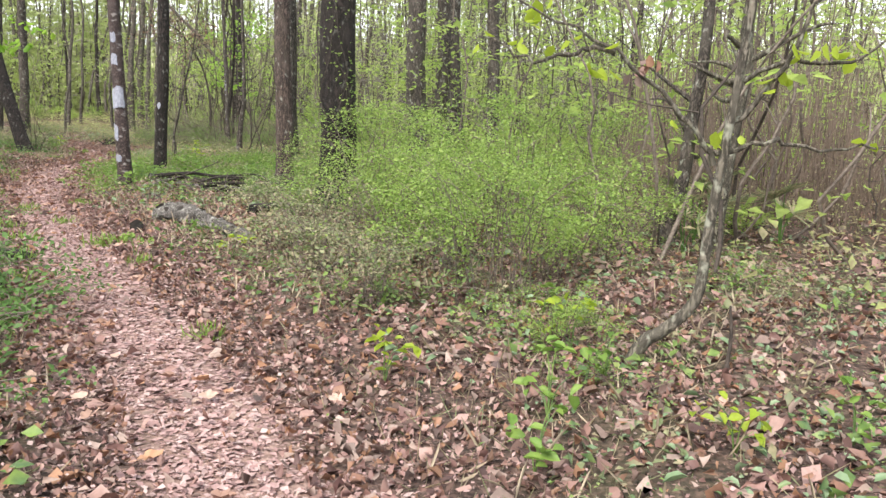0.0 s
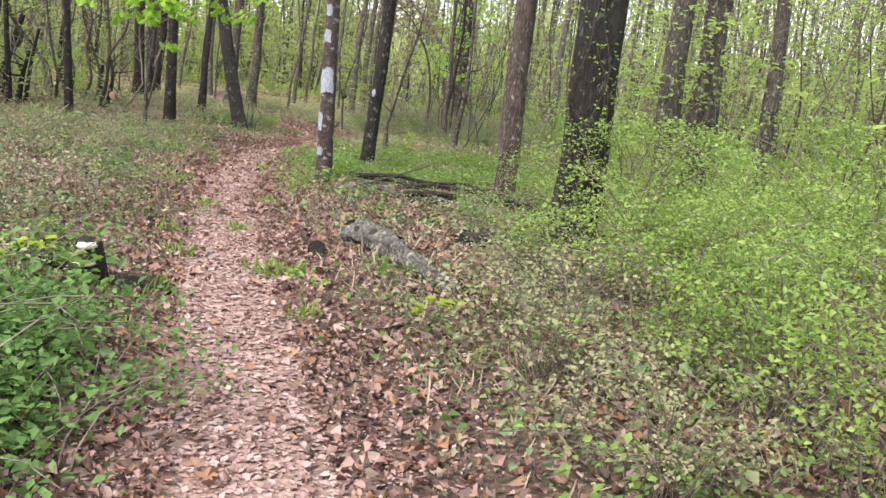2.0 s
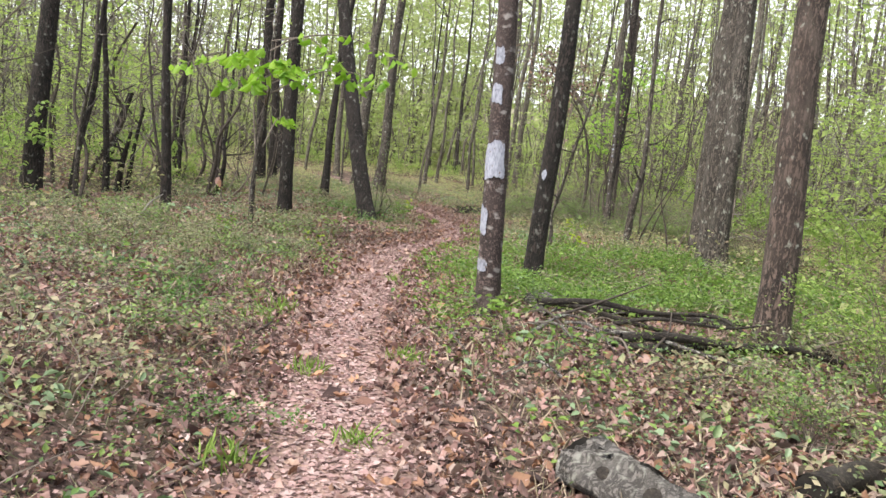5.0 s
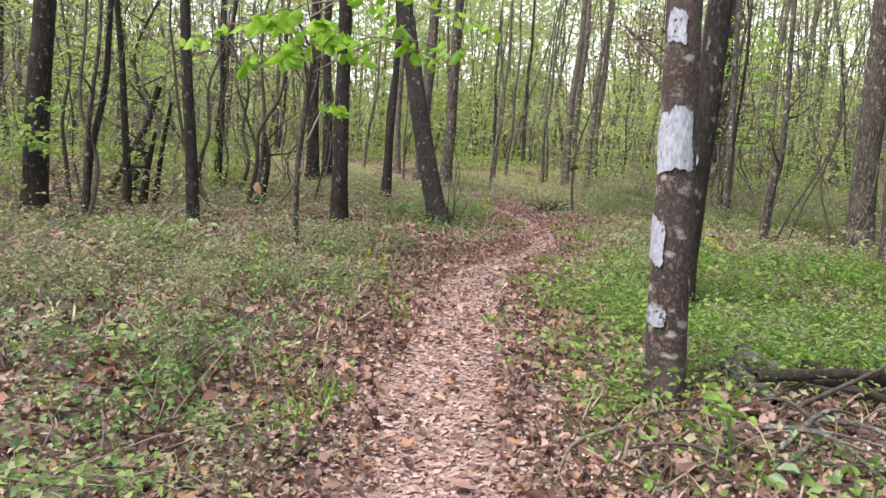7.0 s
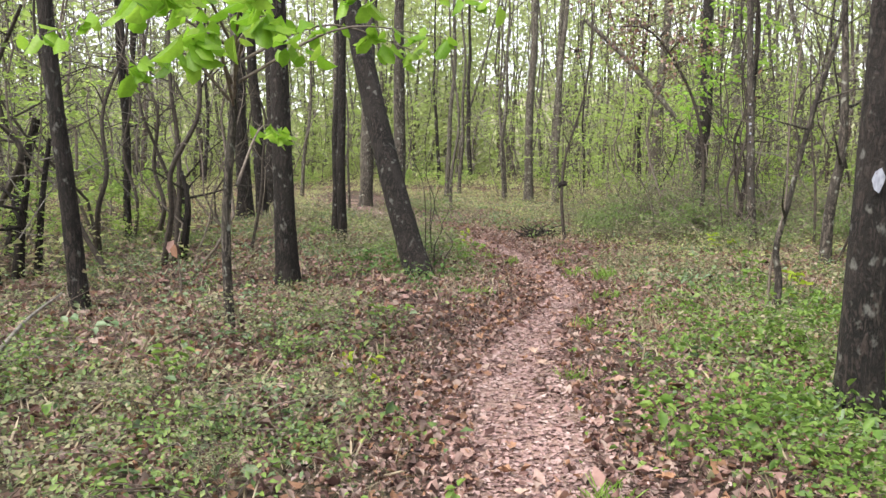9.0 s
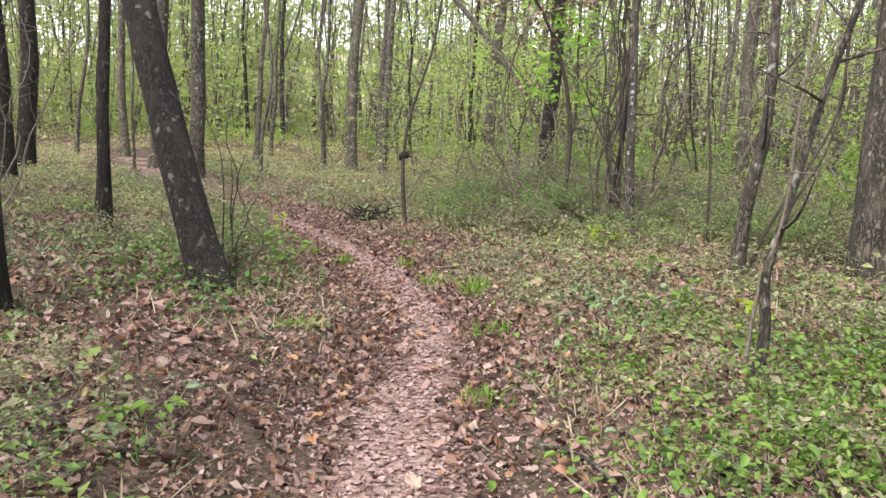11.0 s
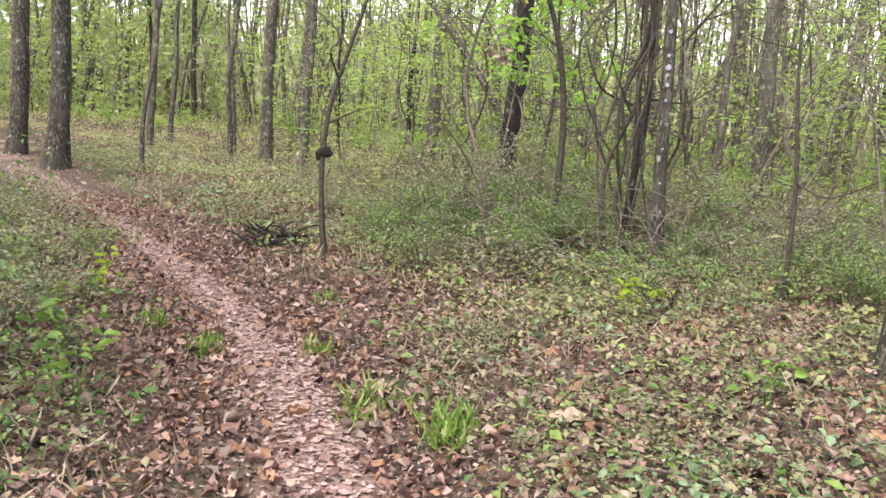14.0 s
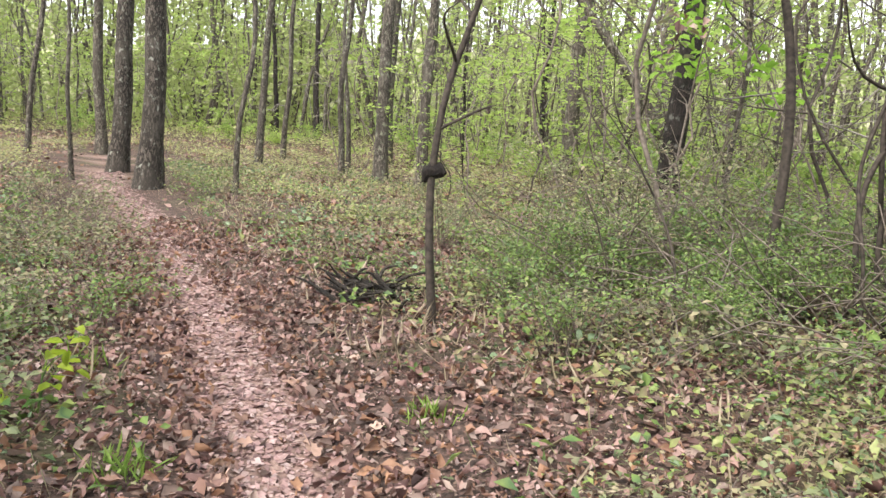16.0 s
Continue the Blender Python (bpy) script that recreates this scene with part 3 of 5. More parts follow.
for a in ((-20.2, 32.42, 0.22, (0.031, 0.024)), (-15.39, 29.22, 0.09, (-0.009, 0)), (-17.17, 39.45, 0.34, (0.027, 0.011)), (-16.44, 35.42, 0.11, (0, 0)),
          (-15.28, 36.95, 0.27, (0.045, 0.016)), (-18.72, 36.53, 0.14, (0.025, 0.013)),
          (-18.21, 34.53, 0.18, (0.044, 0.025)), (-23.27, 35.49, 0.28, (-0.012, 0)), (-19.03, 29.88, 0.08, (0, 0)), (-23.06, 32.94, 0.14, (0.04, 0.04))):
    tree(*a, mat=BARK_FAR, label="greyish tree in the light woodland", group="trees in the light woodland")

spotted, line_d, rad_d = tree(-7.34, 23.85, 0.125, (-0.075, 0.0), BARK_GREY, "slim grey tree with pale spots up its trunk", fine=True, wobble=0.02, seed=23, limbs=2)
for z, s in ((1.62, 0.015), (1.9, 0.026), (2.0, 0.016), (1.75, 0.02), (2.2, 0.017), (0.9, 0.012), (1.2, 0.012)):
    k = int(np.argmin(abs(line_d[:, 2] - z)))
    part("lichen_spot", mesh_of("lichen_spot", *disc((line_d[k, 0] - 0.005, line_d[k, 1] - rad_d[k] * 1.1 - 0.004, z), (-0.1, -1, 0), s, 8, int(z * 9)), PAINT), spotted, "pale lichen spot")

# crooked young stems
DARKSTEM = "crooked dark young stem with a few bare twigs"
knotty, _ = stem("sapling", [(-10.4, 23.72, 0), (-10.45, 23.7, 0.5), (-10.46, 23.7, 1.0), (-10.4, 23.72, 1.5), (-10.26, 23.76, 2.0), (-10.1, 23.8, 2.6), (-10.0, 23.8, 3.6), (-10.1, 23.9, 5.0)],
                 0.029, 0.012, TWIG_DARK, "crooked sapling with a dark knot on its stem", "tree", branches=7, seed=4)
part("knot", mesh_of("knot", *tube([(-0.12, 0, 0.92), (-0.1, 0, 0.97), (-0.06, 0, 1.0), (-0.02, 0, 1.0), (0.02, 0, 0.98)], [0.015, 0.05, 0.06, 0.055, 0.02], 9, 0.1), BARK_DARK, True), knotty, "dark burl")
stem("young_tree", [(-6.24, 21.44, 0), (-6.22, 21.43, 0.55), (-6.16, 21.42, 1.05), (-6.11, 21.41, 1.35), (-6.1, 21.41, 1.85), (-6.12, 21.41, 2.5), (-6.2, 21.5, 4.5), (-6.1, 21.6, 7)],
     0.075, 0.03, BARK_GREY, "young grey tree with a bent stem", "tree", branches=6, seed=5)
stem("young_tree", [(-6.52, 17.8, 0), (-6.49, 17.8, 0.3), (-6.52, 17.78, 0.6), (-6.45, 17.82, 0.95), (-6.31, 17.84, 1.65), (-6.17, 17.85, 2.2), (-6.05, 17.86, 2.8), (-5.9, 17.9, 4.2)],
     0.034, 0.012, BARK_GREY, "crooked mottled young tree with thin twigs", "tree", branches=5, seed=8, n=40, rough=0.14)
stem("young_tree", [(-6.58, 17.83, 0), (-6.55, 17.8, 0.5), (-6.46, 17.76, 1.0), (-6.44, 17.7, 1.7), (-6.3, 17.7, 3.2)], 0.014, 0.006, TWIG, "thin crooked stem beside a mottled young tree", "tree", branches=4, seed=7)
stem("sapling", [(-6.43, 23.09, 0), (-6.45, 23.1, 0.9), (-6.55, 23.1, 1.8), (-6.6, 23.2, 3.0)], 0.022, 0.008, TWIG_DARK, DARKSTEM, "tree", branches=4, seed=9)
stem("hanging_vine", [(-7.55, 24.86, 0), (-7.56, 24.86, 1.2), (-7.6, 24.84, 1.9), (-7.52, 24.86, 2.7), (-7.5, 24.7, 5.0)], 0.035, 0.025, TWIG_DARK, "thick dark vine climbing beside a slim tree", "vine", branches=11, seed=10)
stem("hanging_vine", [(-7.75, 24.6, 0), (-7.85, 24.6, 0.9), (-7.6, 24.7, 1.7), (-7.62, 24.8, 3.2), (-7.45, 24.7, 5.0)], 0.02, 0.012, TWIG_DARK, "thick dark vine climbing beside a slim tree", "vine", branches=12, seed=31)
for k in range(7):
    w = rng(820 + k)
    x, y = -7.62 + w.normal() * 0.12, 24.35 + w.normal() * 0.15
    pts = [(x + w.normal() * 0.2, y, 0)] + [(x + w.normal() * 0.07, y + w.normal() * 0.07, 0.55 * j) for j in range(1, 10)]
    stem("hanging_vine", pts, w.uniform(0.01, 0.02), 0.01, TWIG_DARK, "dark twisting vine hanging beside a slim tree", "vine", "vines by the slim spotted tree", branches=3, seed=820 + k, n=36, seg=6)
fresh_tree, line_f = stem("young_tree", [(-8.6, 28.2, 0), (-8.58, 28.2, 1.0), (-8.5, 28.15, 2.0), (-8.55, 28.2, 3.0), (-8.5, 28.2, 4.4)], 0.035, 0.012, BARK_GREY, "young tree with bright fresh green leaf sprays", "tree", branches=9, seed=830)
w_ = rng(831)
leafy("leaf_sprays", fresh_tree, line_f[w_.integers(10, 26, 46)] + w_.normal(size=(46, 3)) * (0.55, 0.5, 0.2), BRIGHT_SPRAY, w_, 11, (0.1, 0.17), 0.14, "bright fresh green leaves", -0.2)
stem("leaning_pole", [(-9.3, 32.75, 0.1), (-9.6, 32.75, 1.3), (-10.52, 32.65, 2.7), (-11.58, 32.54, 4.0), (-12.8, 32.4, 5.2)], 0.1, 0.06, BARK_FAR, "dead grey trunk leaning against other trees", "tree", seed=13)
stem("sapling", [(-8.9, 23.9, 0), (-8.95, 23.95, 0.5), (-9.2, 24.1, 1.0), (-9.5, 24.2, 1.3)], 0.012, 0.005, TWIG_DARK, "thin arching dark stem in the thicket", "shrub", branches=2, seed=33)

bent, line_w = stem("young_tree", [(1.5, 4.7, 0.0), (1.6, 4.68, 0.14), (1.7, 4.66, 0.22), (1.85, 4.62, 0.42), (1.88, 4.62, 0.8), (1.92, 4.61, 1.26), (1.96, 4.61, 1.67), (2.0, 4.6, 2.2), (2.1, 4.6, 3.4)],
                    0.041, 0.014, BARK_LIGHT, "bent pale young tree rising from a lying stem", "tree", branches=0, seed=21, n=34)
for a, b, c, d in (((0.4, 0, 1.15), (0.2, -0.05, 1.4), (-0.2, -0.1, 1.7), (-0.75, -0.25, 1.95)), ((0.42, 0, 1.3), (0.65, -0.05, 1.6), (0.8, -0.1, 1.95), (1.0, -0.1, 2.4)),
                   ((0.4, 0, 1.2), (0.7, 0, 1.28), (1.0, 0, 1.25), (1.4, 0.05, 1.3)), ((-0.2, -0.1, 1.7), (-0.35, -0.1, 1.72), (-0.6, -0.1, 1.65), (-0.9, -0.15, 1.75)),
                   ((0.45, 0, 1.6), (0.75, 0, 1.7), (1.05, 0, 1.72), (1.3, 0, 1.9))):
    part("branch", mesh_of("branch", *tube(curve([a, b, c, d], 16) + rng(int(a[2] * 100)).normal(size=(16, 3)) * 0.012, np.linspace(0.017, 0.005, 16), 6, 0.1, 0, 3), BARK_LIGHT, True), bent)
FRESH = [mesh_of("leaf", *broad_leaves(np.zeros((1, 3)), np.array([[0.0, 1, 0]]), np.array([[0.1, 0, 1.0]]), np.array([q]), np.array([q * 0.7]), np.array([-0.1])), YELLOWISH) for q in (0.06, 0.08, 0.1)]
for k, q in enumerate(((-0.64, -0.26, 1.84), (-0.83, -0.3, 1.76), (-0.4, -0.2, 1.75), (-0.34, -0.15, 1.62), (0.77, -0.1, 1.75), (0.86, -0.1, 1.8), (0.2, -0.06, 1.32), (0.43, -0.05, 1.3), (0.7, -0.05, 1.62),
                       (-0.55, -0.2, 1.9), (1.2, 0, 1.3), (1.05, 0, 1.72))):
    hung_leaves(bent, np.tile(q, (4, 1)), rng(50 + k), FRESH)
part("dead_leaf_clump", mesh_of("dead_leaf_clump", *broad_leaves(np.tile((-0.05, -0.06, 1.62), (9, 1)) + rng(3).normal(size=(9, 3)) * 0.025, any_way(rng(4), 9), any_way(rng(5), 9), 0.07, 0.05), LITTER), bent, "clump of withered brown leaves")
stem("young_tree", [(2.65, 9.41, 0), (2.78, 9.38, 0.7), (2.83, 9.37, 1.4), (2.9, 9.36, 2.4), (2.9, 9.5, 5)], 0.09, 0.05, BARK_GREY, "slanting grey young tree behind the shrubs", "tree", branches=4, seed=24)
stem("young_tree", [(3.08, 8.95, 0), (3.08, 8.95, 0.45), (3.12, 8.94, 0.95), (3.17, 8.95, 1.5), (3.23, 8.95, 2.0), (3.22, 8.98, 2.6), (3.4, 9.0, 4.5)], 0.105, 0.05, BARK_LIGHT, "pale young tree behind a bent stem", "tree", branches=6, seed=27)
stem("sapling", [(2.0, 4.5, 0), (2.02, 4.5, 0.2), (2.0, 4.5, 0.4)], 0.012, 0.006, TWIG_DARK, "short dark dead shoot in leaf litter", "shrub", seed=25, n=8)

stem("snag", [(-16.9, 21.3, 0), (-16.88, 21.3, 0.5), (-16.84, 21.3, 0.95)], 0.085, 0.06, BARK_DARK, "short broken dark snag in low undergrowth", "snag", seed=51, n=12)
stem("snag", [(-16.4, 17.5, 0), (-16.25, 17.6, 0.9), (-16.0, 17.75, 1.9)], 0.085, 0.06, BARK_DARK, "dark broken snag leaning over the undergrowth", "snag", seed=52, n=14)
stem("snag", [(-15.0, 16.9, 0), (-14.9, 16.95, 0.9), (-14.75, 17.0, 1.7)], 0.05, 0.03, BARK_DARK, "dark broken snag leaning over the undergrowth", "snag", seed=53, n=14)
for k, (x, y) in enumerate(((-13.6, 17.6), (-14.1, 18.3), (-13.2, 16.6), (-15.2, 18.0), (-13.9, 19.6), (-15.8, 15.9), (-13.4, 14.6), (-15.5, 19.6))):
    w = rng(90 + k)
    pts = [(x, y, 0)]
    for j in range(6):
        pts.append((pts[-1][0] + w.normal() * 0.16, pts[-1][1] + w.normal() * 0.16, pts[-1][2] + w.uniform(0.5, 0.9)))
    stem("sapling", pts, w.uniform(0.02, 0.045), 0.008, TWIG_DARK, "twisting dark young stem in undergrowth", "tree", "twisting dark stems", branches=6, seed=90 + k)

for k, (pts, q, mat) in enumerate((
        ([(-6.12, 21.72, 0), (-5.91, 21.72, 0.5), (-5.64, 21.7, 1.05), (-5.41, 21.74, 1.63), (-5.38, 21.72, 2.35), (-5.31, 21.72, 2.93), (-5.09, 21.75, 3.6), (-5.0, 21.8, 5.0)], 0.018, TWIG_DARK),
        ([(-5.94, 21.8, 0), (-5.75, 21.78, 0.6), (-5.5, 21.66, 1.2), (-5.36, 21.78, 1.8), (-5.42, 21.66, 2.5), (-5.2, 21.76, 3.1), (-5.25, 21.8, 4.6)], 0.013, TWIG_DARK),
        ([(-5.04, 19.69, 0), (-5.15, 19.69, 0.5), (-5.29, 19.69, 1.0), (-5.2, 19.69, 1.54), (-5.1, 19.69, 1.9), (-4.9, 19.7, 3.0)], 0.016, TWIG_DARK),
        ([(-5.0, 19.75, 0), (-4.85, 19.72, 0.4), (-4.7, 19.7, 0.9), (-4.66, 19.72, 1.4)], 0.012, TWIG),
        ([(-16.18, 16.85, 0), (-15.65, 16.85, 0.67), (-15.09, 16.85, 1.4), (-15.38, 16.85, 1.8), (-15.47, 16.85, 2.44), (-14.92, 16.85, 3.2)], 0.05, TWIG_DARK),
        ([(-16.15, 19.84, 0), (-15.86, 19.84, 0.6), (-16.05, 19.84, 1.27), (-15.93, 19.84, 2.2), (-16.44, 19.84, 3.0), (-16.3, 19.9, 4.4)], 0.04, TWIG_DARK),
        ([(-16.35, 19.6, 0), (-16.2, 19.6, 0.7), (-16.45, 19.6, 1.5), (-16.3, 19.65, 2.4), (-16.6, 19.7, 3.8)], 0.03, TWIG_DARK),
        ([(-18.18, 21.15, 0), (-18.17, 21.1, 1.2), (-18.0, 21.15, 2.64), (-17.8, 21.2, 4.2), (-17.9, 21.2, 6.0)], 0.06, BARK_DARK),
        ([(-13.65, 14.72, 0), (-13.64, 14.74, 1.0), (-13.49, 14.72, 1.72), (-13.32, 14.7, 2.5), (-13.35, 14.72, 4.0)], 0.045, BARK_GREY),
        ([(-14.12, 18.44, 0), (-13.95, 18.44, 0.75), (-14.04, 18.44, 1.25)], 0.06, BARK_DARK),
        ([(-14.73, 16.44, 0), (-14.58, 16.44, 0.68), (-14.42, 16.44, 1.2)], 0.07, BARK_DARK))):
    stem("crooked_stem", pts, q, q * 0.4, mat, "twisting bare stem standing in the undergrowth", "sapling", "twisting bare stems", branches=5, seed=140 + k, n=24, seg=6)

withered, _ = stem("withered_seedling", [(-12.0, 16.36, 0), (-12.02, 16.36, 0.25), (-12.05, 16.35, 0.5)], 0.012, 0.006, TWIG, "withered seedling with a large curled tan leaf", "plant", seed=55, n=8)
part("leaf", mesh_of("leaf", *broad_leaves(np.array([(-0.05, -0.02, 0.52)] * 3) + rng(2).normal(size=(3, 3)) * 0.02, unit(np.array([(0.2, -0.1, -1.0), (-0.4, -0.2, -0.9), (0.1, 0.3, -1.0)])), np.array([(0, -1.0, 0.1)] * 3), 0.15, 0.1, 0.16), LITTER), withered, "large curled tan leaf")

# a bough of withered leaves that hangs over the bend
withered_bough, line_v = stem("young_tree", [(-8.35, 24.95, 0), (-8.3, 24.9, 1.2), (-8.45, 24.8, 2.2), (-8.8, 24.6, 3.0), (-9.2, 24.3, 3.5), (-9.7, 24.1, 3.55)], 0.04, 0.01, TWIG_DARK,
                              "bowed young tree hung with withered brown leaves", "tree", branches=6, seed=77)
r_ = rng(78)
hubs_ = line_v[r_.integers(13, 26, 84)] + r_.normal(size=(84, 3)) * (0.55, 0.4, 0.32)
for q in hubs_[::3]:
    k = int(np.argmin(np.linalg.norm(line_v - q, axis=1)))
    part("twig", mesh_of("twig", *tube(curve([line_v[k], (line_v[k] + q) / 2 + (0, 0, 0.06), q], 7), np.linspace(0.008, 0.003, 7), 4), TWIG_DARK, True), withered_bough)
leafy("withered_leaves", withered_bough, hubs_, LITTER, r_, 8, (0.05, 0.1), 0.11, "withered brown leaves", -0.5)
leafy("fresh_leaves", withered_bough, hubs_[::2], HERB_DULL, r_, 9, (0.05, 0.09), 0.16, "dull green leaves", -0.2)

# young broad-leaved tree with hanging fresh leaves over the trail
young, line_y = stem("young_tree", [(-10.27, 15.15, 0), (-10.28, 15.16, 0.9), (-10.2, 15.2, 1.8), (-10.2, 15.25, 2.7), (-10.1, 15.3, 4.2), (-10.1, 15.3, 6)], 0.04, 0.02, BARK_GREY, "slim young tree with fresh broad green leaves", "tree", seed=26)
tips = [(-8.99, 13.22, 2.12), (-8.92, 13.48, 1.9), (-8.75, 13.71, 2.2), (-9.55, 15.17, 2.08), (-9.06, 14.26, 2.08), (-9.11, 16.59, 2.32), (-8.77, 16.71, 2.6), (-9.35, 16.47, 2.22), (-10.92, 16.68, 1.55),
        (-9.14, 15.38, 2.46), (-10.41, 14.38, 1.92), (-9.7, 14.0, 2.3), (-10.6, 13.9, 2.1)]
for k, (a, b, c) in enumerate(tips):
    e = np.array((a + 10.27, b - 15.15, c + 0.05))
    s = np.array((0.06, 0.06, c + 0.1 - 0.25 * (k % 3)))
    m = (s + e) / 2 + (0, 0, 0.25)
    part("branch", mesh_of("branch", *tube(curve([s, m, e], 14), np.linspace(0.014, 0.004, 14), 5), TWIG, True), young)
    bough = young.children[-1]
    near = curve([s, m, e], 14)
    hung_leaves(bough, np.vstack([near[5:], near[9:], np.tile(e, (4, 1))]), rng(60 + k))

# slim leafy saplings at the foot of the leaning tree
for k, (x, y, h) in enumerate(((-10.95, 19.6, 1.5), (-10.7, 19.45, 1.1), (-11.2, 20.3, 1.6), (-11.05, 20.0, 1.0), (-10.45, 19.2, 0.8))):
    w = rng(800 + k)
    pts = [(x, y, 0)] + [(x + w.normal() * 0.02 * j, y + w.normal() * 0.02 * j, h * j / 4) for j in range(1, 5)]
    shoot, line_k = stem("sapling", pts, 0.009, 0.004, TWIG_DARK, "thin sapling with small new leaves", "tree", "leafy saplings by the leaning tree", branches=0, seed=800 + k, n=18, seg=5)
    leafy("leaves", shoot, line_k[7:] + w.normal(size=(11, 3)) * (0.16, 0.16, 0.05), HERB, w, 5, (0.025, 0.05), 0.09, "", -0.15)

# ---- the rest of the woodland: trees further off, by chance ----
r_ = rng(7)
spots = []
while len(spots) < 210:
    x, y = r_.uniform(-42, 22), r_.uniform(-6, 62)
    d = float(from_trail(x, y)[0])
    if d > 9 and all((x - a) ** 2 + (y - b) ** 2 > 1.3 for a, b in spots):
        spots.append((x, y))
for x, y in spots:
    k = r_.integers(0, 4)
    tree(x, y, float(r_.choice([0.05, 0.06, 0.07, 0.08, 0.1, 0.13, 0.17, 0.24]) * r_.uniform(0.85, 1.2)), tuple(r_.normal(size=2) * 0.07), (BARK_FAR, BARK_GREY, BARK_DARK, BARK_PINE)[k],
         "slender bare-trunked tree deeper in the woodland", group="slender woodland trees", limbs=2)


def thin_stem_meshes():
    out = []
    for s in range(6):
        r = rng(200 + s)
        p = np.cumsum(np.vstack([(0, 0, -0.1), r.normal(size=(6, 3)) * (0.24, 0.24, 0) + (0, 0, 0.75)]), 0)
        line = curve(p, 18)
        bits = [tube(curve(p, 12), np.linspace(0.019, 0.006, 12), 5, 0.08, 0, s)]
        for _ in range(5):
            k = r.integers(5, 16)
            a, ln = r.uniform(0, 6.28), r.uniform(0.4, 1.1)
            e = line[k] + (math.cos(a) * ln, math.sin(a) * ln, ln * r.uniform(0.2, 0.9))
            bits.append(tube(curve([line[k], (line[k] + e) / 2 + r.normal(size=3) * 0.08, e], 4), np.linspace(0.009, 0.003, 4), 4))
        out.append(mesh_of("stem", *joined(*bits), TWIG_DARK if s % 3 == 0 else TWIG, True))
    return out


STEMS = thin_stem_meshes()
UNDERLEAF = []
for s in range(6):
    r = rng(300 + s)
    hubs = r.normal(size=(34, 3)) * (0.85, 0.85, 1.15) + (0, 0, 2.6)
    pick = np.repeat(hubs, 12, 0)
    n = len(pick)
    p = pick + r.normal(size=(n, 3)) * (0.24, 0.24, 0.05)
    ln = r.uniform(0.08, 0.17, n)
    UNDERLEAF.append(mesh_of("leaves", *small_leaves(p, unit(any_way(r, n, 0.3) + (0, 0, -0.2)), np.tile((0, 0, 1.0), (n, 1)) + r.normal(size=(n, 3)) * 0.3, ln, ln * 0.6), UNDER))
n_made = 0
while n_made < 285:
    x, y = r_.uniform(-36, 14), r_.uniform(4, 52)
    d = float(from_trail(x, y)[0])
    if d < 4.5 or (d < 7 and r_.random() < 0.6):
        continue
    s = r_.uniform(0.7, 1.35)
    ob = thing("understorey_sapling", x, y, ground_z(x, y), "thin understorey sapling with sparse new leaves", "tree", "understorey saplings")
    ob.rotation_euler, ob.scale = (0, 0, r_.uniform(0, 6.28)), (s, s, s)
    part("stem", STEMS[n_made % 6], ob)
    if r_.random() < 0.7 and d > 5:
        part("foliage", UNDERLEAF[(n_made * 5 + 1) % 6], ob, "", None, "stuff")
    n_made += 1


for k in range(110):
    if k < 40:
        x, y = r_.uniform(2.2, 8), r_.uniform(7, 18)
    elif k < 75:
        x, y = r_.uniform(-10.5, -4.5), r_.uniform(25, 33)
    else:
        x, y = r_.uniform(-20, -12.5), r_.uniform(14, 24)
    if from_trail(x, y)[0] < 3.2:
        continue
    s = r_.uniform(0.55, 1.2)
    ob = thing("bare_stem", x, y, ground_z(x, y), "crooked bare stem in a tangle of undergrowth", "sapling", "bare crooked stems")
    ob.rotation_euler, ob.scale = (r_.normal() * 0.12, r_.normal() * 0.12, r_.uniform(0, 6.28)), (s * 1.25, s * 1.25, s)
    part("stem", STEMS[k % 6], ob)


for k in range(44):
    x, y = r_.uniform(-13, -3.5), r_.uniform(25.5, 36)
    if from_trail(x, y)[0] < 3.5:
        continue
    s = r_.uniform(0.5, 0.95)
    ob = thing("understorey_sapling", x, y, ground_z(x, y), "thin understorey sapling with sparse new leaves", "tree", "understorey saplings")
    ob.rotation_euler, ob.scale = (0, 0, r_.uniform(0, 6.28)), (s * 1.2, s * 1.2, s)
    part("stem", STEMS[k % 6], ob)
    if k % 4 == 0:
        part("foliage", UNDERLEAF[(k * 5 + 1) % 6], ob, "", None, "stuff")


# ---- shrubs ----
def shrub_pair(seed, tall, count, size, mat, canes=22):
    r = rng(seed)
    bits, ps, ds = [], [], []
    for _ in range(canes):
        a, ln = r.uniform(0, 6.28), r.uniform(0.3, 0.75)
        b = np.array([r.normal() * 0.12, r.normal() * 0.12, -0.05])
        e = b + (math.cos(a) * ln, math.sin(a) * ln, tall * r.uniform(0.45, 1.05))
        m = b + (e - b) * (0.35, 0.35, 0.7) + r.normal(size=3) * 0.06
        line = curve([b, m, e, e + (math.cos(a) * 0.2, math.sin(a) * 0.2, -0.08)], 12)
        bits.append(tube(line[::2], np.linspace(0.006, 0.002, 6), 3))
        k = r.choice(r.uniform(0.25, 1, 9), count // canes) + r.normal(size=count // canes) * 0.012
        q = np.stack([np.interp(k, np.linspace(0, 1, 12), line[:, c]) for c in range(3)], 1)
        ps.append(q + r.normal(size=q.shape) * (0.065, 0.065, 0.045))
    p = np.vstack(ps)
    n = len(p)
    ln = r.uniform(*size, n)
    v, f = small_leaves(p, unit(any_way(r, n, 0.5)), np.tile((0, 0, 1.0), (n, 1)) + r.normal(size=(n, 3)) * 0.4, ln, ln * r.uniform(0.5, 0.7, n))
    return mesh_of("brushwood", *joined(*bits), TWIG, True), mesh_of("foliage", v, f, mat)


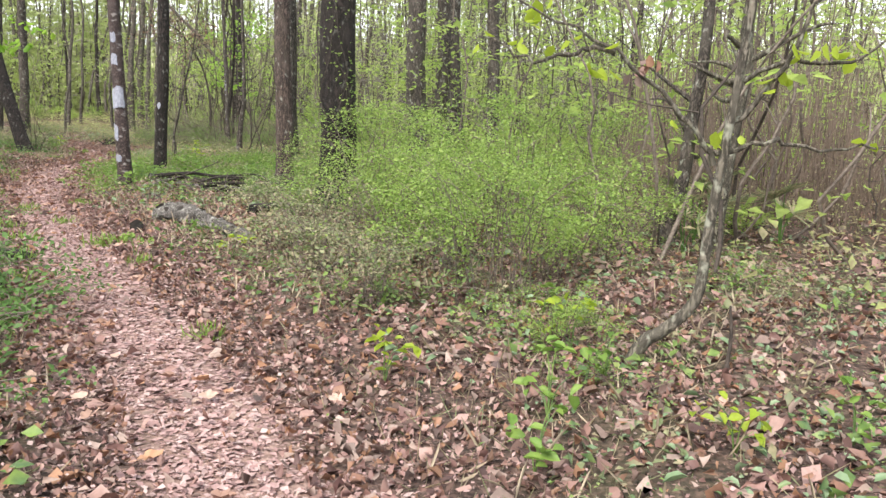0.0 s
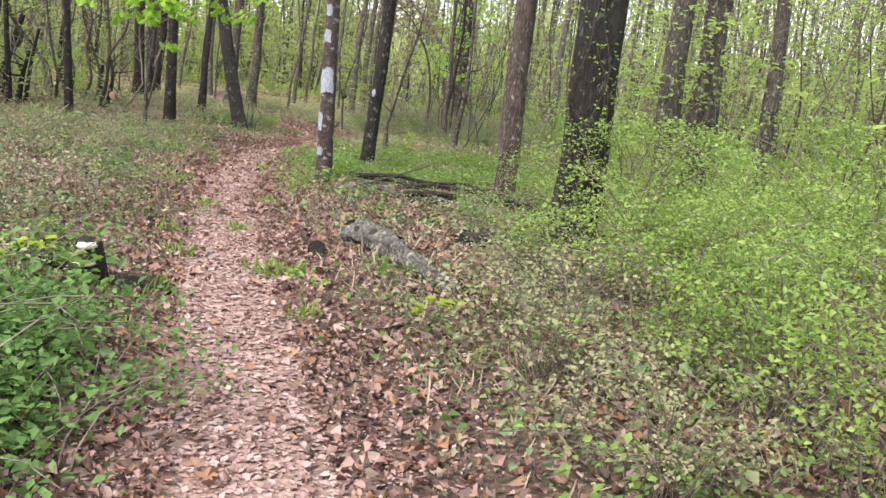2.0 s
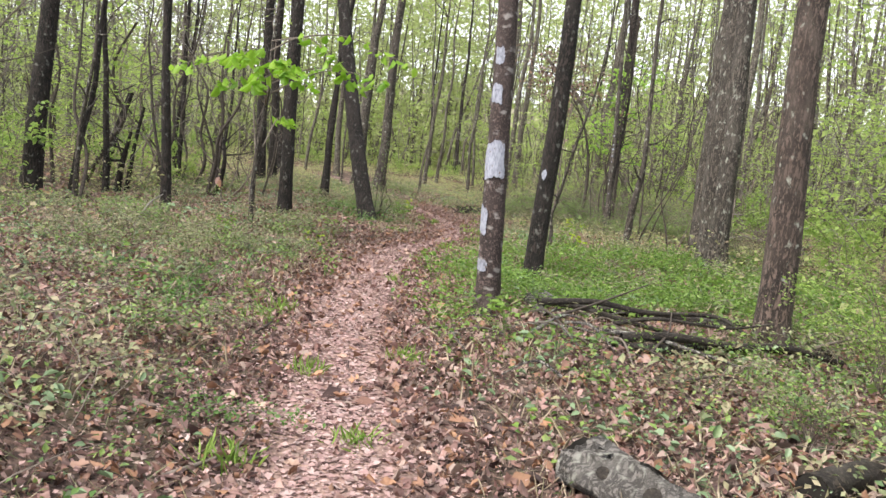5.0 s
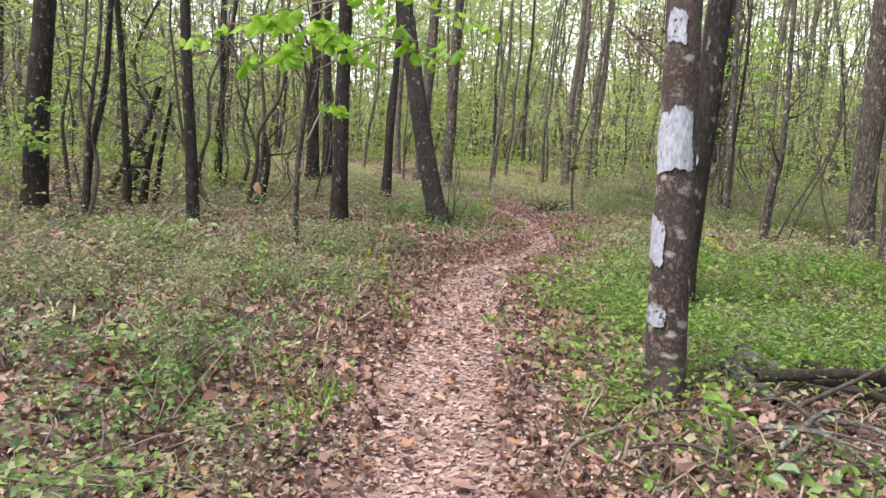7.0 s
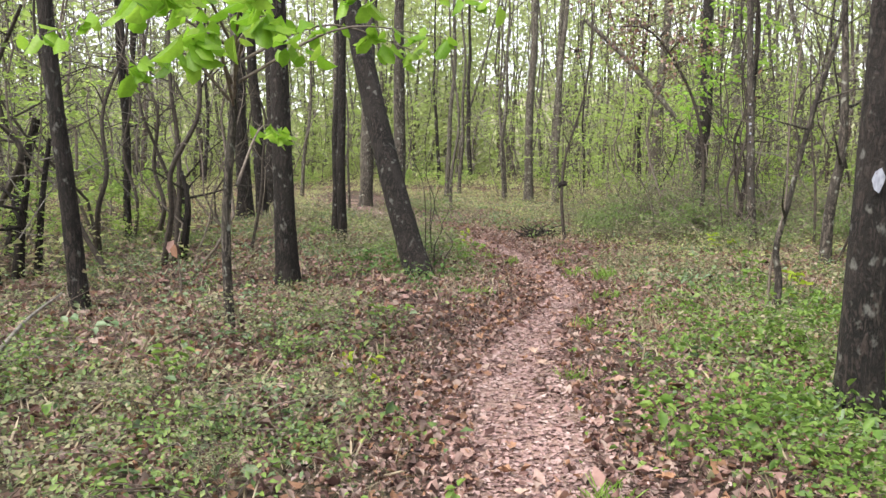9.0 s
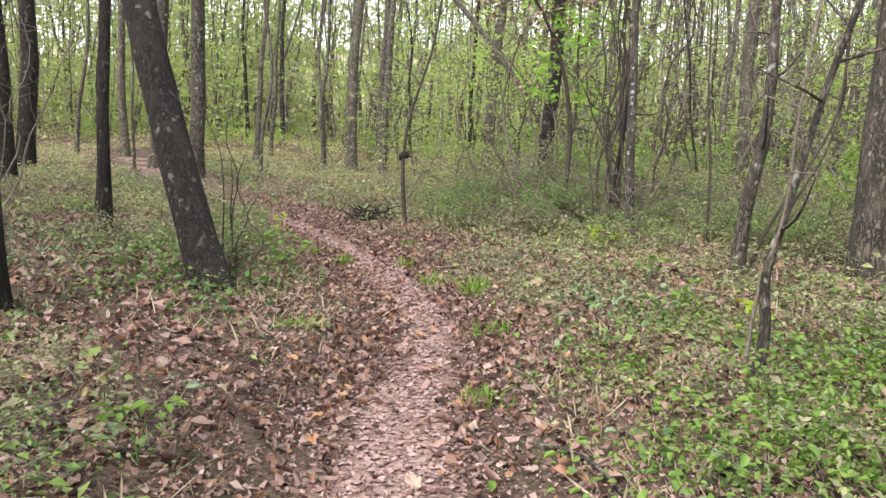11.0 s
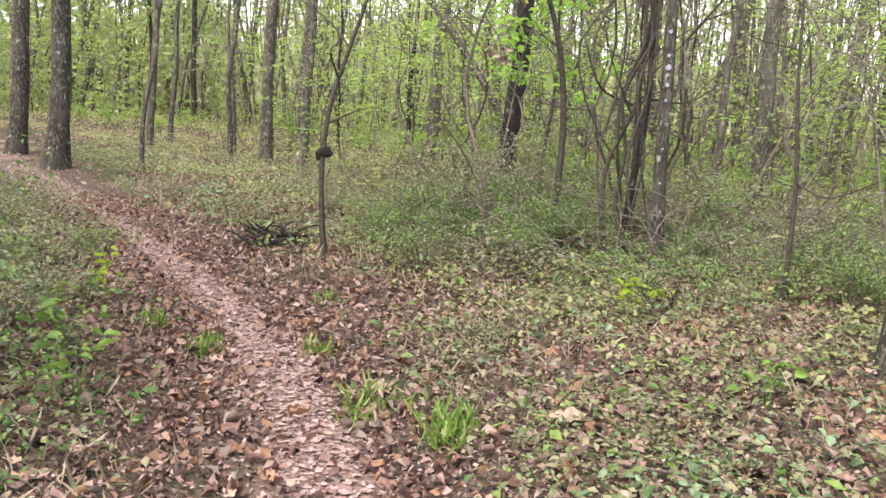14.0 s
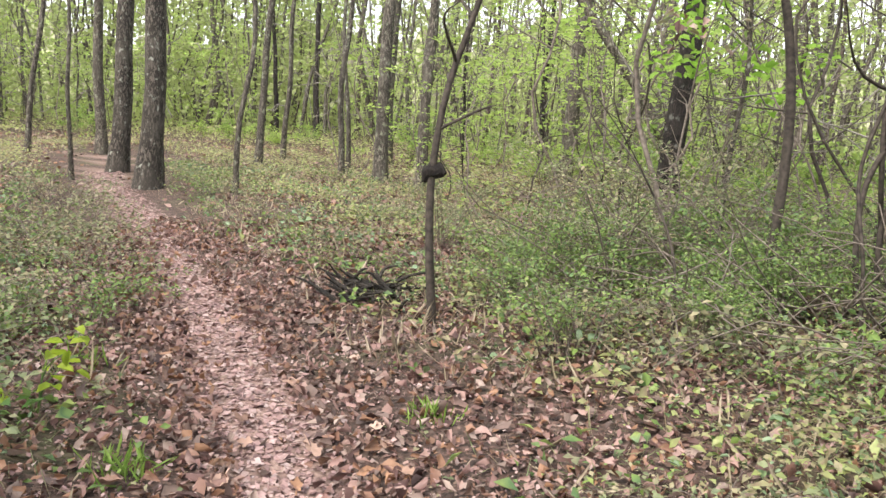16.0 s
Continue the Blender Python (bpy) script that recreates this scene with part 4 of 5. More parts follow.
SHRUBS = [shrub_pair(400 + s, (1.15, 0.95, 1.3, 0.8)[s], 3000, (0.022, 0.044), SHRUB) for s in range(4)]
MID = [shrub_pair(440 + s, (1.2, 0.9, 1.4, 0.75)[s], 570, (0.058, 0.105), UNDER if s % 2 else SHRUB, 12) for s in range(4)]
BRUSHY = [shrub_pair(460 + s, (1.1, 1.3)[s], 1150, (0.032, 0.062), (HERB, HERB_DULL)[s], 26) for s in range(2)]
LOW = [shrub_pair(420 + s, 0.4, 390, (0.03, 0.055), (HERB_DULL, HERB, HERB_DULL, HERB_DEEP)[s], 10) for s in range(4)]


def shrub(x, y, kind, s, label, group, turn, name="shrub"):
    ob = thing(name, x, y, ground_z(x, y) - 0.01, label, "shrub", group)
    ob.rotation_euler, ob.scale = (0, 0, turn), (s, s, s)
    part("brushwood", kind[0], ob, "", None, "stuff")
    part("foliage", kind[1], ob, "", None, "stuff")


THICKET = "leafy yellow-green shrub with fine arching stems"
r_ = rng(9)
for k, (x, y, s) in enumerate(((-0.2, 7.4, 0.95), (0.35, 6.6, 0.95), (0.75, 5.9, 0.85), (1.15, 6.9, 1.0), (0.2, 8.4, 1.1), (-0.6, 8.9, 1.0), (-0.75, 9.9, 1.1), (0.2, 9.6, 1.15), (0.9, 8.4, 1.1),
                               (1.8, 8.0, 1.0), (1.0, 10.0, 1.2), (-0.1, 11.0, 1.2), (-0.75, 11.6, 1.2), (0.8, 11.6, 1.2), (1.9, 9.9, 1.1), (0.0, 12.9, 1.2), (-1.9, 12.4, 0.9), (1.7, 12.4, 1.1), (0.35, 7.6, 0.8), (1.05, 4.95, 0.5))):
    shrub(x, y, SHRUBS[k % 4], s, THICKET, "shrub thicket beside the trail", r_.uniform(0, 6.28))
for k, (x, y, s) in enumerate(((-8.6, 25.2, 0.9), (-9.3, 25.4, 0.85), (-8.0, 26.0, 0.95), (-8.9, 26.6, 1.0), (-9.9, 26.4, 0.8), (-7.0, 25.4, 0.8), (-6.5, 26.6, 1.0), (-10.3, 27.5, 0.9), (-8.3, 24.7, 0.6),
                               (-9.5, 24.6, 0.55), (-6.8, 24.4, 0.6), (-5.9, 24.9, 0.75), (-5.2, 23.6, 0.8), (-11.2, 26.2, 0.6))):
    shrub(x, y, BRUSHY[k % 2], s, "loose green shrub in the thicket past the trail", "shrubs in the far thicket", r_.uniform(0, 6.28))
n_made = 0
while n_made < 180:
    x, y = r_.uniform(-30, 10), r_.uniform(3, 46)
    d = float(from_trail(x, y)[0])
    if d < 5.5:
        continue
    shrub(x, y, MID[n_made % 4], r_.uniform(0.5, 1.2), "green understorey shrub between the trees", "understorey shrubs", r_.uniform(0, 6.28))
    n_made += 1
n_made = 0
while n_made < 170:
    x, y = r_.uniform(-17, 3), r_.uniform(0.5, 30)
    d = float(from_trail(x, y)[0])
    if d < 0.95 or d > 7 or bare(np.array([x]), np.array([y]))[0] < 0.6:
        continue
    shrub(x, y, LOW[n_made % 3], r_.uniform(0.45, 1.0), "low straggling green plant in leaf litter", "low plants on the forest floor", r_.uniform(0, 6.28), "low_plant")
    n_made += 1
for k, (x, y, s) in enumerate(((-2.25, 4.75, 1.0), (-2.65, 5.45, 0.9), (-3.1, 5.6, 1.1), (-2.8, 4.6, 1.2), (-3.6, 5.9, 1.0), (-2.0, 3.7, 1.0), (-3.3, 5.0, 1.2), (-2.5, 3.9, 1.1))):
    shrub(x, y, LOW[3], s, "dense dark green low plant beside the trail", "dark green plants beside the trail", r_.uniform(0, 6.28), "low_plant")


for k, (x, y, s) in enumerate(((-1.2, 7.3, 1.0), (-0.7, 6.6, 1.0), (-0.9, 7.9, 1.1), (-0.3, 6.0, 0.9), (-1.5, 9.2, 1.1), (-1.3, 8.4, 1.0), (-0.4, 7.1, 1.1), (-0.1, 5.6, 0.8), (-1.7, 9.9, 1.0), (-0.9, 9.0, 1.1), (-2.3, 10.6, 0.9), (-2.9, 11.3, 0.9))):
    shrub(x, y, (LOW[0], BRUSHY[k % 2], LOW[2])[k % 3], s * (0.62 if k % 3 == 1 else 1), "straggling dull green plant with bare stems", "straggling plants by the shrub thicket", r_.uniform(0, 6.28), "low_plant")
for k, (x, y, s) in enumerate(((-11.3, 20.5, 1.0), (-10.9, 20.0, 1.0), (-11.8, 21.0, 1.1), (-10.6, 19.4, 0.9), (-11.6, 20.2, 1.1), (-12.2, 21.6, 1.0), (-12.6, 22.3, 1.0), (-11.1, 19.7, 0.8), (-12.0, 20.6, 1.0))):
    shrub(x, y, LOW[(2, 1, 0)[k % 3]], s * 0.85, "straggling green low plant beside the trail", "green plants at the bend", r_.uniform(0, 6.28), "low_plant")

for k, (x, y, s) in enumerate(((-13.5, 24.1, 0.9), (-12.8, 23.4, 0.8), (-14.3, 24.9, 1.0), (-15.2, 25.8, 1.0), (-12.2, 22.8, 0.7), (-16.1, 26.7, 1.0), (-13.9, 23.9, 1.1), (-15.0, 25.0, 1.1), (-16.9, 27.4, 1.0))):
    shrub(x, y, LOW[(2, 1, 0)[k % 3]], s, "straggling green low plant beside the trail", "green plants at the bend", r_.uniform(0, 6.28), "low_plant")
for k, (x, y, s) in enumerate(((-1.55, 2.9, 0.8), (-1.3, 2.2, 0.7), (-1.9, 3.3, 0.9), (-1.1, 1.6, 0.7), (-1.75, 2.5, 0.9))):
    shrub(x, y, LOW[3], s, "dense dark green low plant beside the trail", "dark green plants beside the trail", r_.uniform(0, 6.28), "low_plant")
n_made = 0
while n_made < 26:
    x, y = r_.uniform(-12.5, -5.5), r_.uniform(9.5, 18)
    d = float(from_trail(x, y)[0])
    if d < 1.0 or d > 4.2 or bare(np.array([x]), np.array([y]))[0] < 0.7 or x + 7.4 + (y - 14) * 0.5 > 0:
        continue
    shrub(x, y, (LOW[0], LOW[1], LOW[2], BRUSHY[n_made % 2])[n_made % 4], r_.uniform(0.5, 0.9) * (0.4 if n_made % 4 == 3 else 1), "low straggling green plant in leaf litter", "low plants on the forest floor", r_.uniform(0, 6.28), "low_plant")
    n_made += 1
for k, (x, y, s) in enumerate(((-4.9, 7.4, 0.8), (-5.4, 8.3, 0.9), (-5.0, 8.9, 0.7), (-6.0, 8.6, 1.0), (-6.4, 9.5, 0.9), (-5.6, 7.3, 1.0), (-6.8, 10.4, 0.9), (-6.2, 10.1, 0.7), (-4.6, 6.5, 0.9), (-5.2, 6.4, 1.0), (-7.3, 10.9, 0.9),
                               (-7.0, 9.4, 1.0), (-4.3, 7.2, 0.6), (-6.3, 7.6, 1.0))):
    shrub(x, y, LOW[(1, 0, 3, 2)[k % 4]], s, "low straggling green plant in leaf litter", "low plants on the forest floor", r_.uniform(0, 6.28), "low_plant")
for k in range(60):
    x, y = r_.uniform(-10.4, -4.6), r_.uniform(22.9, 26.5)
    if from_trail(x, y)[0] < 1.6:
        continue
    shrub(x, y, (BRUSHY[k % 2], LOW[k % 3])[k % 2], r_.uniform(0.4, 0.8) * (1.5 if k % 2 else 1), "straggling green plant at the foot of the thicket", "plants at the thicket's foot", r_.uniform(0, 6.28), "low_plant")


# ---- deadwood ----
def lying(name, points, r0, r1, mat, label, ends=(), rough=0.08, seed=0, seg=14, n=30, group=""):
    p = np.asarray(points, float)
    ob = thing(name, p[0, 0], p[0, 1], ground_z(p[0, 0], p[0, 1]), label, "deadwood", group)
    q = p.copy()
    q[:, 2] += [ground_z(a, b) for a, b in p[:, :2]]
    q -= tuple(ob.location)
    line = curve(q, n)
    rad = np.linspace(r0, r1, n)
    part("log" if r0 > 0.04 else "stick", mesh_of("log", *tube(line, rad, seg, rough, 0, seed), mat, True), ob)
    for end in ends:
        k = 0 if end == 0 else -1
        way = line[0] - line[1] if end == 0 else line[-1] - line[-2]
        part("cut_end", mesh_of("cut_end", *disc(line[k], way, rad[k] * 1.02, 14, seed), CUT, True), ob, "dark rotted end")
    return ob, line


old_log, line_l = lying("fallen_log", [(-3.2, 9.42, 0.08), (-2.75, 9.0, 0.1), (-2.35, 8.62, 0.07), (-1.98, 8.27, 0.03), (-1.7, 8.05, -0.02)], 0.115, 0.085, DEADWOOD, "weathered grey fallen log with flaking bark and lichen", (0, 1), 0.3, 3, 30, 90)
for k in range(4, 86, 4):
    w = rng(900 + k)
    a = w.uniform(-0.9, 1.1)
    side = np.array([0.66, 0.75, 0.0]) * -math.sin(a) + (0, 0, math.cos(a))
    part("bark_flake", mesh_of("bark_flake", *disc(line_l[k] + side * (0.118 - 0.0003 * k), side + w.normal(size=3) * 0.25, w.uniform(0.03, 0.055), 9, k), DEADWOOD if k % 3 else ROTTEN), old_log)
lying("fallen_log", [(-3.13, 8.58, 0.07), (-3.2, 8.74, 0.05), (-3.29, 8.92, 0.03)], 0.07, 0.06, ROTTEN, "short dark log with a charred sawn end", (0, 1), 0.12, 5, 16, 14)
lying("fallen_log", [(-2.25, 9.75, 0.05), (-2.05, 10.15, 0.07), (-1.85, 10.55, 0.05)], 0.08, 0.055, ROTTEN, "dark rotting log under the shrubs", (0, 1), 0.2, 6)
lying("fallen_branch", [(-4.6, 12.95, 0.06), (-4.0, 13.3, 0.1), (-3.4, 13.8, 0.08), (-3.0, 14.1, 0.05)], 0.03, 0.02, ROTTEN, "long dark fallen branch on the litter", seed=7, seg=8)
lying("fallen_branch", [(-3.75, 11.9, 0.03), (-3.3, 12.4, 0.08), (-2.9, 12.9, 0.08), (-2.3, 13.2, 0.12)], 0.045, 0.03, ROTTEN, "crooked dark branch at the foot of a tree", seed=8, seg=9)
lying("fallen_branch", [(-2.6, 12.9, 0.05), (-2.35, 13.0, 0.2), (-2.1, 13.2, 0.3)], 0.02, 0.008, TWIG, "grey dead branch propped on litter", seed=9, seg=7)
lying("fallen_log", [(-4.86, 13.25, 0.1), (-4.72, 13.1, 0.07), (-4.5, 13.02, 0.05), (-4.3, 13.0, 0.03)], 0.055, 0.035, DEADWOOD, "short weathered broken log on litter", seed=71, seg=10, n=16)
lying("fallen_log", [(-4.5, 13.2, 0.09), (-4.06, 13.35, 0.08), (-3.6, 13.5, 0.1), (-3.1, 13.5, 0.07)], 0.042, 0.035, ROTTEN, "long dark log lying among low herbs", seed=72, seg=10, n=20)
for k, pts in enumerate((
        [(-4.62, 12.45, 0.14), (-4.2, 12.75, 0.2), (-3.75, 12.95, 0.17), (-3.25, 13.15, 0.2), (-2.95, 13.15, 0.12)],
        [(-3.75, 12.05, 0.1), (-3.4, 12.3, 0.18), (-3.0, 12.55, 0.12), (-2.6, 12.85, 0.14), (-2.2, 13.0, 0.08)],
        [(-4.4, 12.3, 0.05), (-4.1, 12.75, 0.24), (-3.85, 13.2, 0.4)],
        [(-4.0, 12.2, 0.06), (-3.55, 12.25, 0.14), (-3.1, 12.15, 0.1), (-2.75, 12.2, 0.05)],
        [(-3.95, 12.5, 0.08), (-3.6, 12.6, 0.22), (-3.1, 12.9, 0.2), (-2.75, 13.1, 0.28)],
        [(-3.5, 12.0, 0.05), (-3.45, 12.3, 0.2), (-3.5, 12.6, 0.3)])):
    lying("fallen_branch", pts, (0.03, 0.042, 0.014, 0.022, 0.02, 0.014)[k], (0.014, 0.026, 0.006, 0.01, 0.008, 0.006)[k], (ROTTEN, ROTTEN, TWIG_DARK, DEADWOOD, ROTTEN, TWIG_DARK)[k],
          "long dark dead branch in a tangle on litter", seed=170 + k, seg=8, n=18, group="tangle of dead branches", rough=0.14)
lying("fallen_branch", [(-0.6, 6.6, 0.05), (-0.35, 7.0, 0.2), (0.0, 7.4, 0.42)], 0.012, 0.006, TWIG, "pale bare stick leaning in the shrubs", seed=10, seg=6)
lying("fallen_branch", [(-3.9, 12.2, 0.03), (-3.7, 11.9, 0.1), (-3.5, 11.5, 0.04)], 0.014, 0.006, TWIG, "grey dead branch propped on litter", seed=34, seg=6)
lying("fallen_branch", [(-4.75, 12.75, 0.1), (-4.3, 12.75, 0.12), (-3.8, 12.7, 0.1), (-3.2, 12.75, 0.06)], 0.026, 0.016, ROTTEN, "long dark fallen branch on the litter", seed=60, seg=8)
lying("fallen_branch", [(-4.85, 12.8, 0.12), (-4.72, 12.72, 0.06), (-4.5, 12.4, 0.03)], 0.05, 0.03, DEADWOOD, "broken pale branch stub on litter", seed=61, seg=9, n=14)
for k, (a, b, c, d) in enumerate(((-4.3, 12.3, -3.7, 11.7), (-4.0, 12.5, -3.5, 12.1), (-4.5, 12.0, -3.9, 11.5), (-3.9, 12.0, -3.3, 12.3), (-4.4, 11.7, -4.1, 12.4))):
    lying("fallen_branch", [(a, b, 0.02), ((a + c) / 2, (b + d) / 2 + 0.05, 0.12), (c, d, 0.04)], 0.016, 0.006, TWIG if k % 2 else DEADWOOD, "grey dead branch propped on litter", seed=62 + k, seg=7, n=16)
lying("fallen_branch", [(-10.18, 12.89, 0.03), (-11.07, 13.93, 0.17), (-11.61, 14.68, 0.30)], 0.02, 0.008, TWIG_PALE, "pale dead branch leaning on a slim tree", seed=190, seg=7)
for k in range(46):
    x, y = r_.uniform(-14, 2), r_.uniform(1, 25)
    if 0.5 < from_trail(x, y)[0] < 6:
        a, ln = r_.uniform(0, 6.28), r_.uniform(0.25, 0.9)
        lying("fallen_stick", [(x, y, 0.015), (x + math.cos(a) * ln / 2, y + math.sin(a) * ln / 2, 0.05), (x + math.cos(a + 0.3) * ln, y + math.sin(a + 0.3) * ln, 0.02)],
              r_.uniform(0.006, 0.013), 0.004, (TWIG, DEADWOOD, TWIG_DARK)[k % 3], "thin bare stick lying on dry leaves", (), 0.1, k, 6, 10, "sticks on the forest floor")
for k in range(26):
    x, y, a, ln = -4.35 + r_.normal() * 0.5, 12.2 + r_.normal() * 0.5, r_.uniform(0, 6.28), r_.uniform(0.4, 1.0)
    if from_trail(x, y)[0] > 0.6 and (x + 5.08) ** 2 + (y - 12.42) ** 2 > 0.12:
        lying("fallen_stick", [(x, y, 0.03), (x + math.cos(a) * ln / 2, y + math.sin(a) * ln / 2, r_.uniform(0.05, 0.15)), (x + math.cos(a + 0.3) * ln, y + math.sin(a + 0.3) * ln, 0.03)],
              r_.uniform(0.006, 0.016), 0.004, (TWIG, DEADWOOD, TWIG_DARK)[k % 3], "bare grey stick in a heap of deadfall", (), 0.1, k, 6, 10, "sticks of the deadfall heap")

# stump with bracket fungi
sx, sy = -3.76, 6.68
stump = thing("tree_stump", sx, sy, ground_z(sx, sy), "blackened rotten stump with white bracket fungi", "stump")
zz = np.linspace(-0.06, 0.29, 16)
line_t = np.stack([0.03 * np.sin(5 * zz), -0.08 * zz, zz], 1)
part("stump_body", mesh_of("stump_body", *tube(line_t, np.linspace(0.1, 0.07, 16), 18, 0.22, 0.35, 3), ROTTEN, True), stump)
part("broken_top", mesh_of("broken_top", *disc(line_t[-1], (0.2, -0.1, 1), 0.075, 12, 5), ROTTEN), stump)


def bracket(z, a, size):
    n = 11
    th = np.linspace(-1.45, 1.45, n)
    rim = np.stack([np.cos(th) * size * 0.7, np.sin(th) * size, 0 * th], 1)
    v = np.vstack([rim * 0.2 + (0, 0, 0.022), rim * 0.75 + (0, 0, 0.026), rim, rim * 0.75 - (0, 0, 0.012), rim * 0.2 - (0, 0, 0.02)])
    i, j = np.meshgrid(np.arange(4), np.arange(n - 1), indexing="ij")
    f = np.stack([i * n + j, i * n + j + 1, (i + 1) * n + j + 1, (i + 1) * n + j], -1).reshape(-1, 4)
    part("bracket_fungus", mesh_of("bracket_fungus", v, f, FUNGUS, True), stump, "cream-white bracket fungus", pose(math.cos(a) * 0.085, math.sin(a) * 0.085 - 0.02, z, 0, 8, math.degrees(a)))


bracket(0.27, radians(-40), 0.065)
bracket(0.16, radians(-48), 0.072)
bracket(0.2, radians(20), 0.035)
lying("fallen_log", [(-3.88, 6.62, 0.12), (-4.3, 6.5, 0.1), (-4.75, 6.4, 0.05)], 0.055, 0.04, ROTTEN, "dark rotting log lying beside a stump", (1,), 0.18, 14, 12, 20)
lying("fallen_log", [(-3.6, 6.78, 0.03), (-3.48, 6.88, 0.04), (-3.32, 6.98, 0.01)], 0.075, 0.06, ROTTEN, "short broken log beside a rotten stump", (1,), 0.16, 12, 14, 14)

# dark brush heap past the bend
heap = thing("brush_heap", -11.0, 24.1, ground_z(-11, 24.1), "small heap of dark dead twigs beside the trail", "brush")
for k in range(60):
    a, ln = r_.uniform(0, 6.28), r_.uniform(0.15, 0.42)
    b = np.array([r_.normal() * 0.17, r_.normal() * 0.12, r_.uniform(0, 0.14)])
    e = b + (math.cos(a) * ln, math.sin(a) * ln * 0.6, r_.uniform(-0.05, 0.16))
    part("twig", mesh_of("twig", *tube(curve([b, (b + e) / 2 + r_.normal(size=3) * 0.03, e], 7), np.linspace(0.016, 0.006, 7), 5), ROTTEN, True), heap)


def fan_palm(x, y, s, seed):
    r = rng(seed)
    ob = thing("fan_palm", x, y, ground_z(x, y), "small fan palm with stiff grey-green blades", "plant", "small fan palms")
    for k in range(4):
        a = k * 1.57 + r.uniform(-0.4, 0.4)
        hub = np.array([math.cos(a) * 0.16, math.sin(a) * 0.16, 0.42 + 0.1 * k]) * s
        stalk = part("stalk", mesh_of("stalk", *tube(curve([(0, 0, -0.02), hub * (0.4, 0.4, 0.7), hub], 6), np.linspace(0.01, 0.006, 6), 5), HERB_DEEP), ob)
        n = 13
        th = np.linspace(-1.5, 1.5, n)
        out, side, up = np.array([math.cos(a), math.sin(a), 0.35]), np.array([-math.sin(a), math.cos(a), 0.0]), np.array([0, 0, 1.0])
        d = unit(np.cos(th)[:, None] * out + np.sin(th)[:, None] * (side * 0.8 + up * 0.35))
        part("fan", mesh_of("fan", *broad_leaves(np.tile(hub, (n, 1)), d, np.tile(up, (n, 1)), np.full(n, 0.36 * s), np.full(n, 0.03), 0.03), HERB_DULL), stalk)


fan_palm(3.05, 9.7, 1.0, 1)
fan_palm(2.75, 8.9, 0.8, 2)
fan_palm(3.5, 10.6, 1.0, 3)
fan_palm(4.1, 9.9, 0.9, 4)
r = rng(49)
brush = []
for k in range(900):
    x, y = r.uniform(-10.2, -4.0), r.uniform(23.4, 29.5)
    if from_trail(x, y)[0] < 2.0:
        continue
    a, ln = r.uniform(0, 6.28), r.uniform(0.3, 1.2)
    b = np.array([x, y, ground_z(x, y) + r.uniform(0, 0.45)])
    e = b + (math.cos(a) * ln, math.sin(a) * ln, r.uniform(-0.1, 0.8) * ln)
    brush.append(tube(curve([b, (b + e) / 2 + r.normal(size=3) * (0.1, 0.1, 0.12) + (0, 0, 0.1), e], 5), np.linspace(0.007, 0.003, 5), 3))
tagged(new("thicket_twigs", mesh_of("thicket_twigs", *joined(*brush), TWIG)), "tangle of bare brown twigs in the thicket", "twigs", kind="stuff")
r = rng(48)
canes = []
for k in range(900):
    x, y = r.uniform(2.6, 8.5), r.uniform(10.5, 18)
    h = r.uniform(1.0, 3.2)
    e = np.array([x, y, 0]) + (r.normal() * 0.3, r.normal() * 0.3, h)
    canes.append(tube(np.array([(x, y, 0.05), (np.array([x, y, 0]) + e) / 2 + (r.normal() * 0.08, r.normal() * 0.08, 0), e]), [0.012, 0.009, 0.004], 3))
tagged(new("dry_canes", mesh_of("dry_canes", *joined(*canes), plain("brown_cane", (0.1, 0.075, 0.06), (0.25, 0.19, 0.15), 25))), "tangle of brown dry canes under the trees", "canes", kind="stuff")


# ---- grass tufts and leafy seedlings ----
def tuft_mesh(seed):
    r = rng(seed)
    n = 70
    p = np.c_[r.normal(size=(n, 2)) * 0.075, np.zeros(n) - 0.01]
    d = unit(np.c_[r.normal(size=(n, 2)) * 0.8, np.ones(n)])
    ln = r.uniform(0.05, 0.19, n)
    return mesh_of("blades", *broad_leaves(p, d, any_way(r, n, 0.1), ln, np.full(n, 0.007), 0.06), GRASS)


TUFTS = [tuft_mesh(500 + s) for s in range(4)]
for k, (x, y, s) in enumerate(((-1.01, 5.02, 0.7), (-3.2, 7.96, 1.1), (-4.02, 7.91, 0.9), (-4.3, 9.23, 0.7), (-6.57, 11.42, 0.9), (-6.5, 11.05, 0.9), (-8.62, 19.96, 1.0), (-9.09, 20.16, 0.8), (-8.63, 20.1, 1.1),
                               (-9.12, 20.38, 1.0), (-10.2, 20.8, 0.9), (-9.6, 21.1, 0.8), (-10.75, 21.2, 0.8), (-6.85, 13.75, 0.7), (-3.4, 6.9, 0.9), (-2.95, 6.2, 0.7), (-4.6, 8.6, 0.9), (-3.0, 8.1, 0.8),
                               (-5.2, 10.0, 0.8), (-7.6, 15.6, 0.7), (-8.0, 17.2, 0.8), (-9.5, 18.2, 0.8), (-8.2, 18.6, 0.9), (-11.8, 22.1, 0.8), (-9.9, 22.2, 0.7), (-4.9, 10.8, 0.8), (-2.4, 7.1, 0.7))):
    ob = thing("grass_tuft", x, y, ground_z(x, y), "bright green grass tuft at the trail's edge", "grass", "grass tufts along the trail")
    ob.rotation_euler, ob.scale = (0, 0, k * 1.7), (s, s, s)
    part("grass", TUFTS[k % 4], ob, "", None, "stuff")


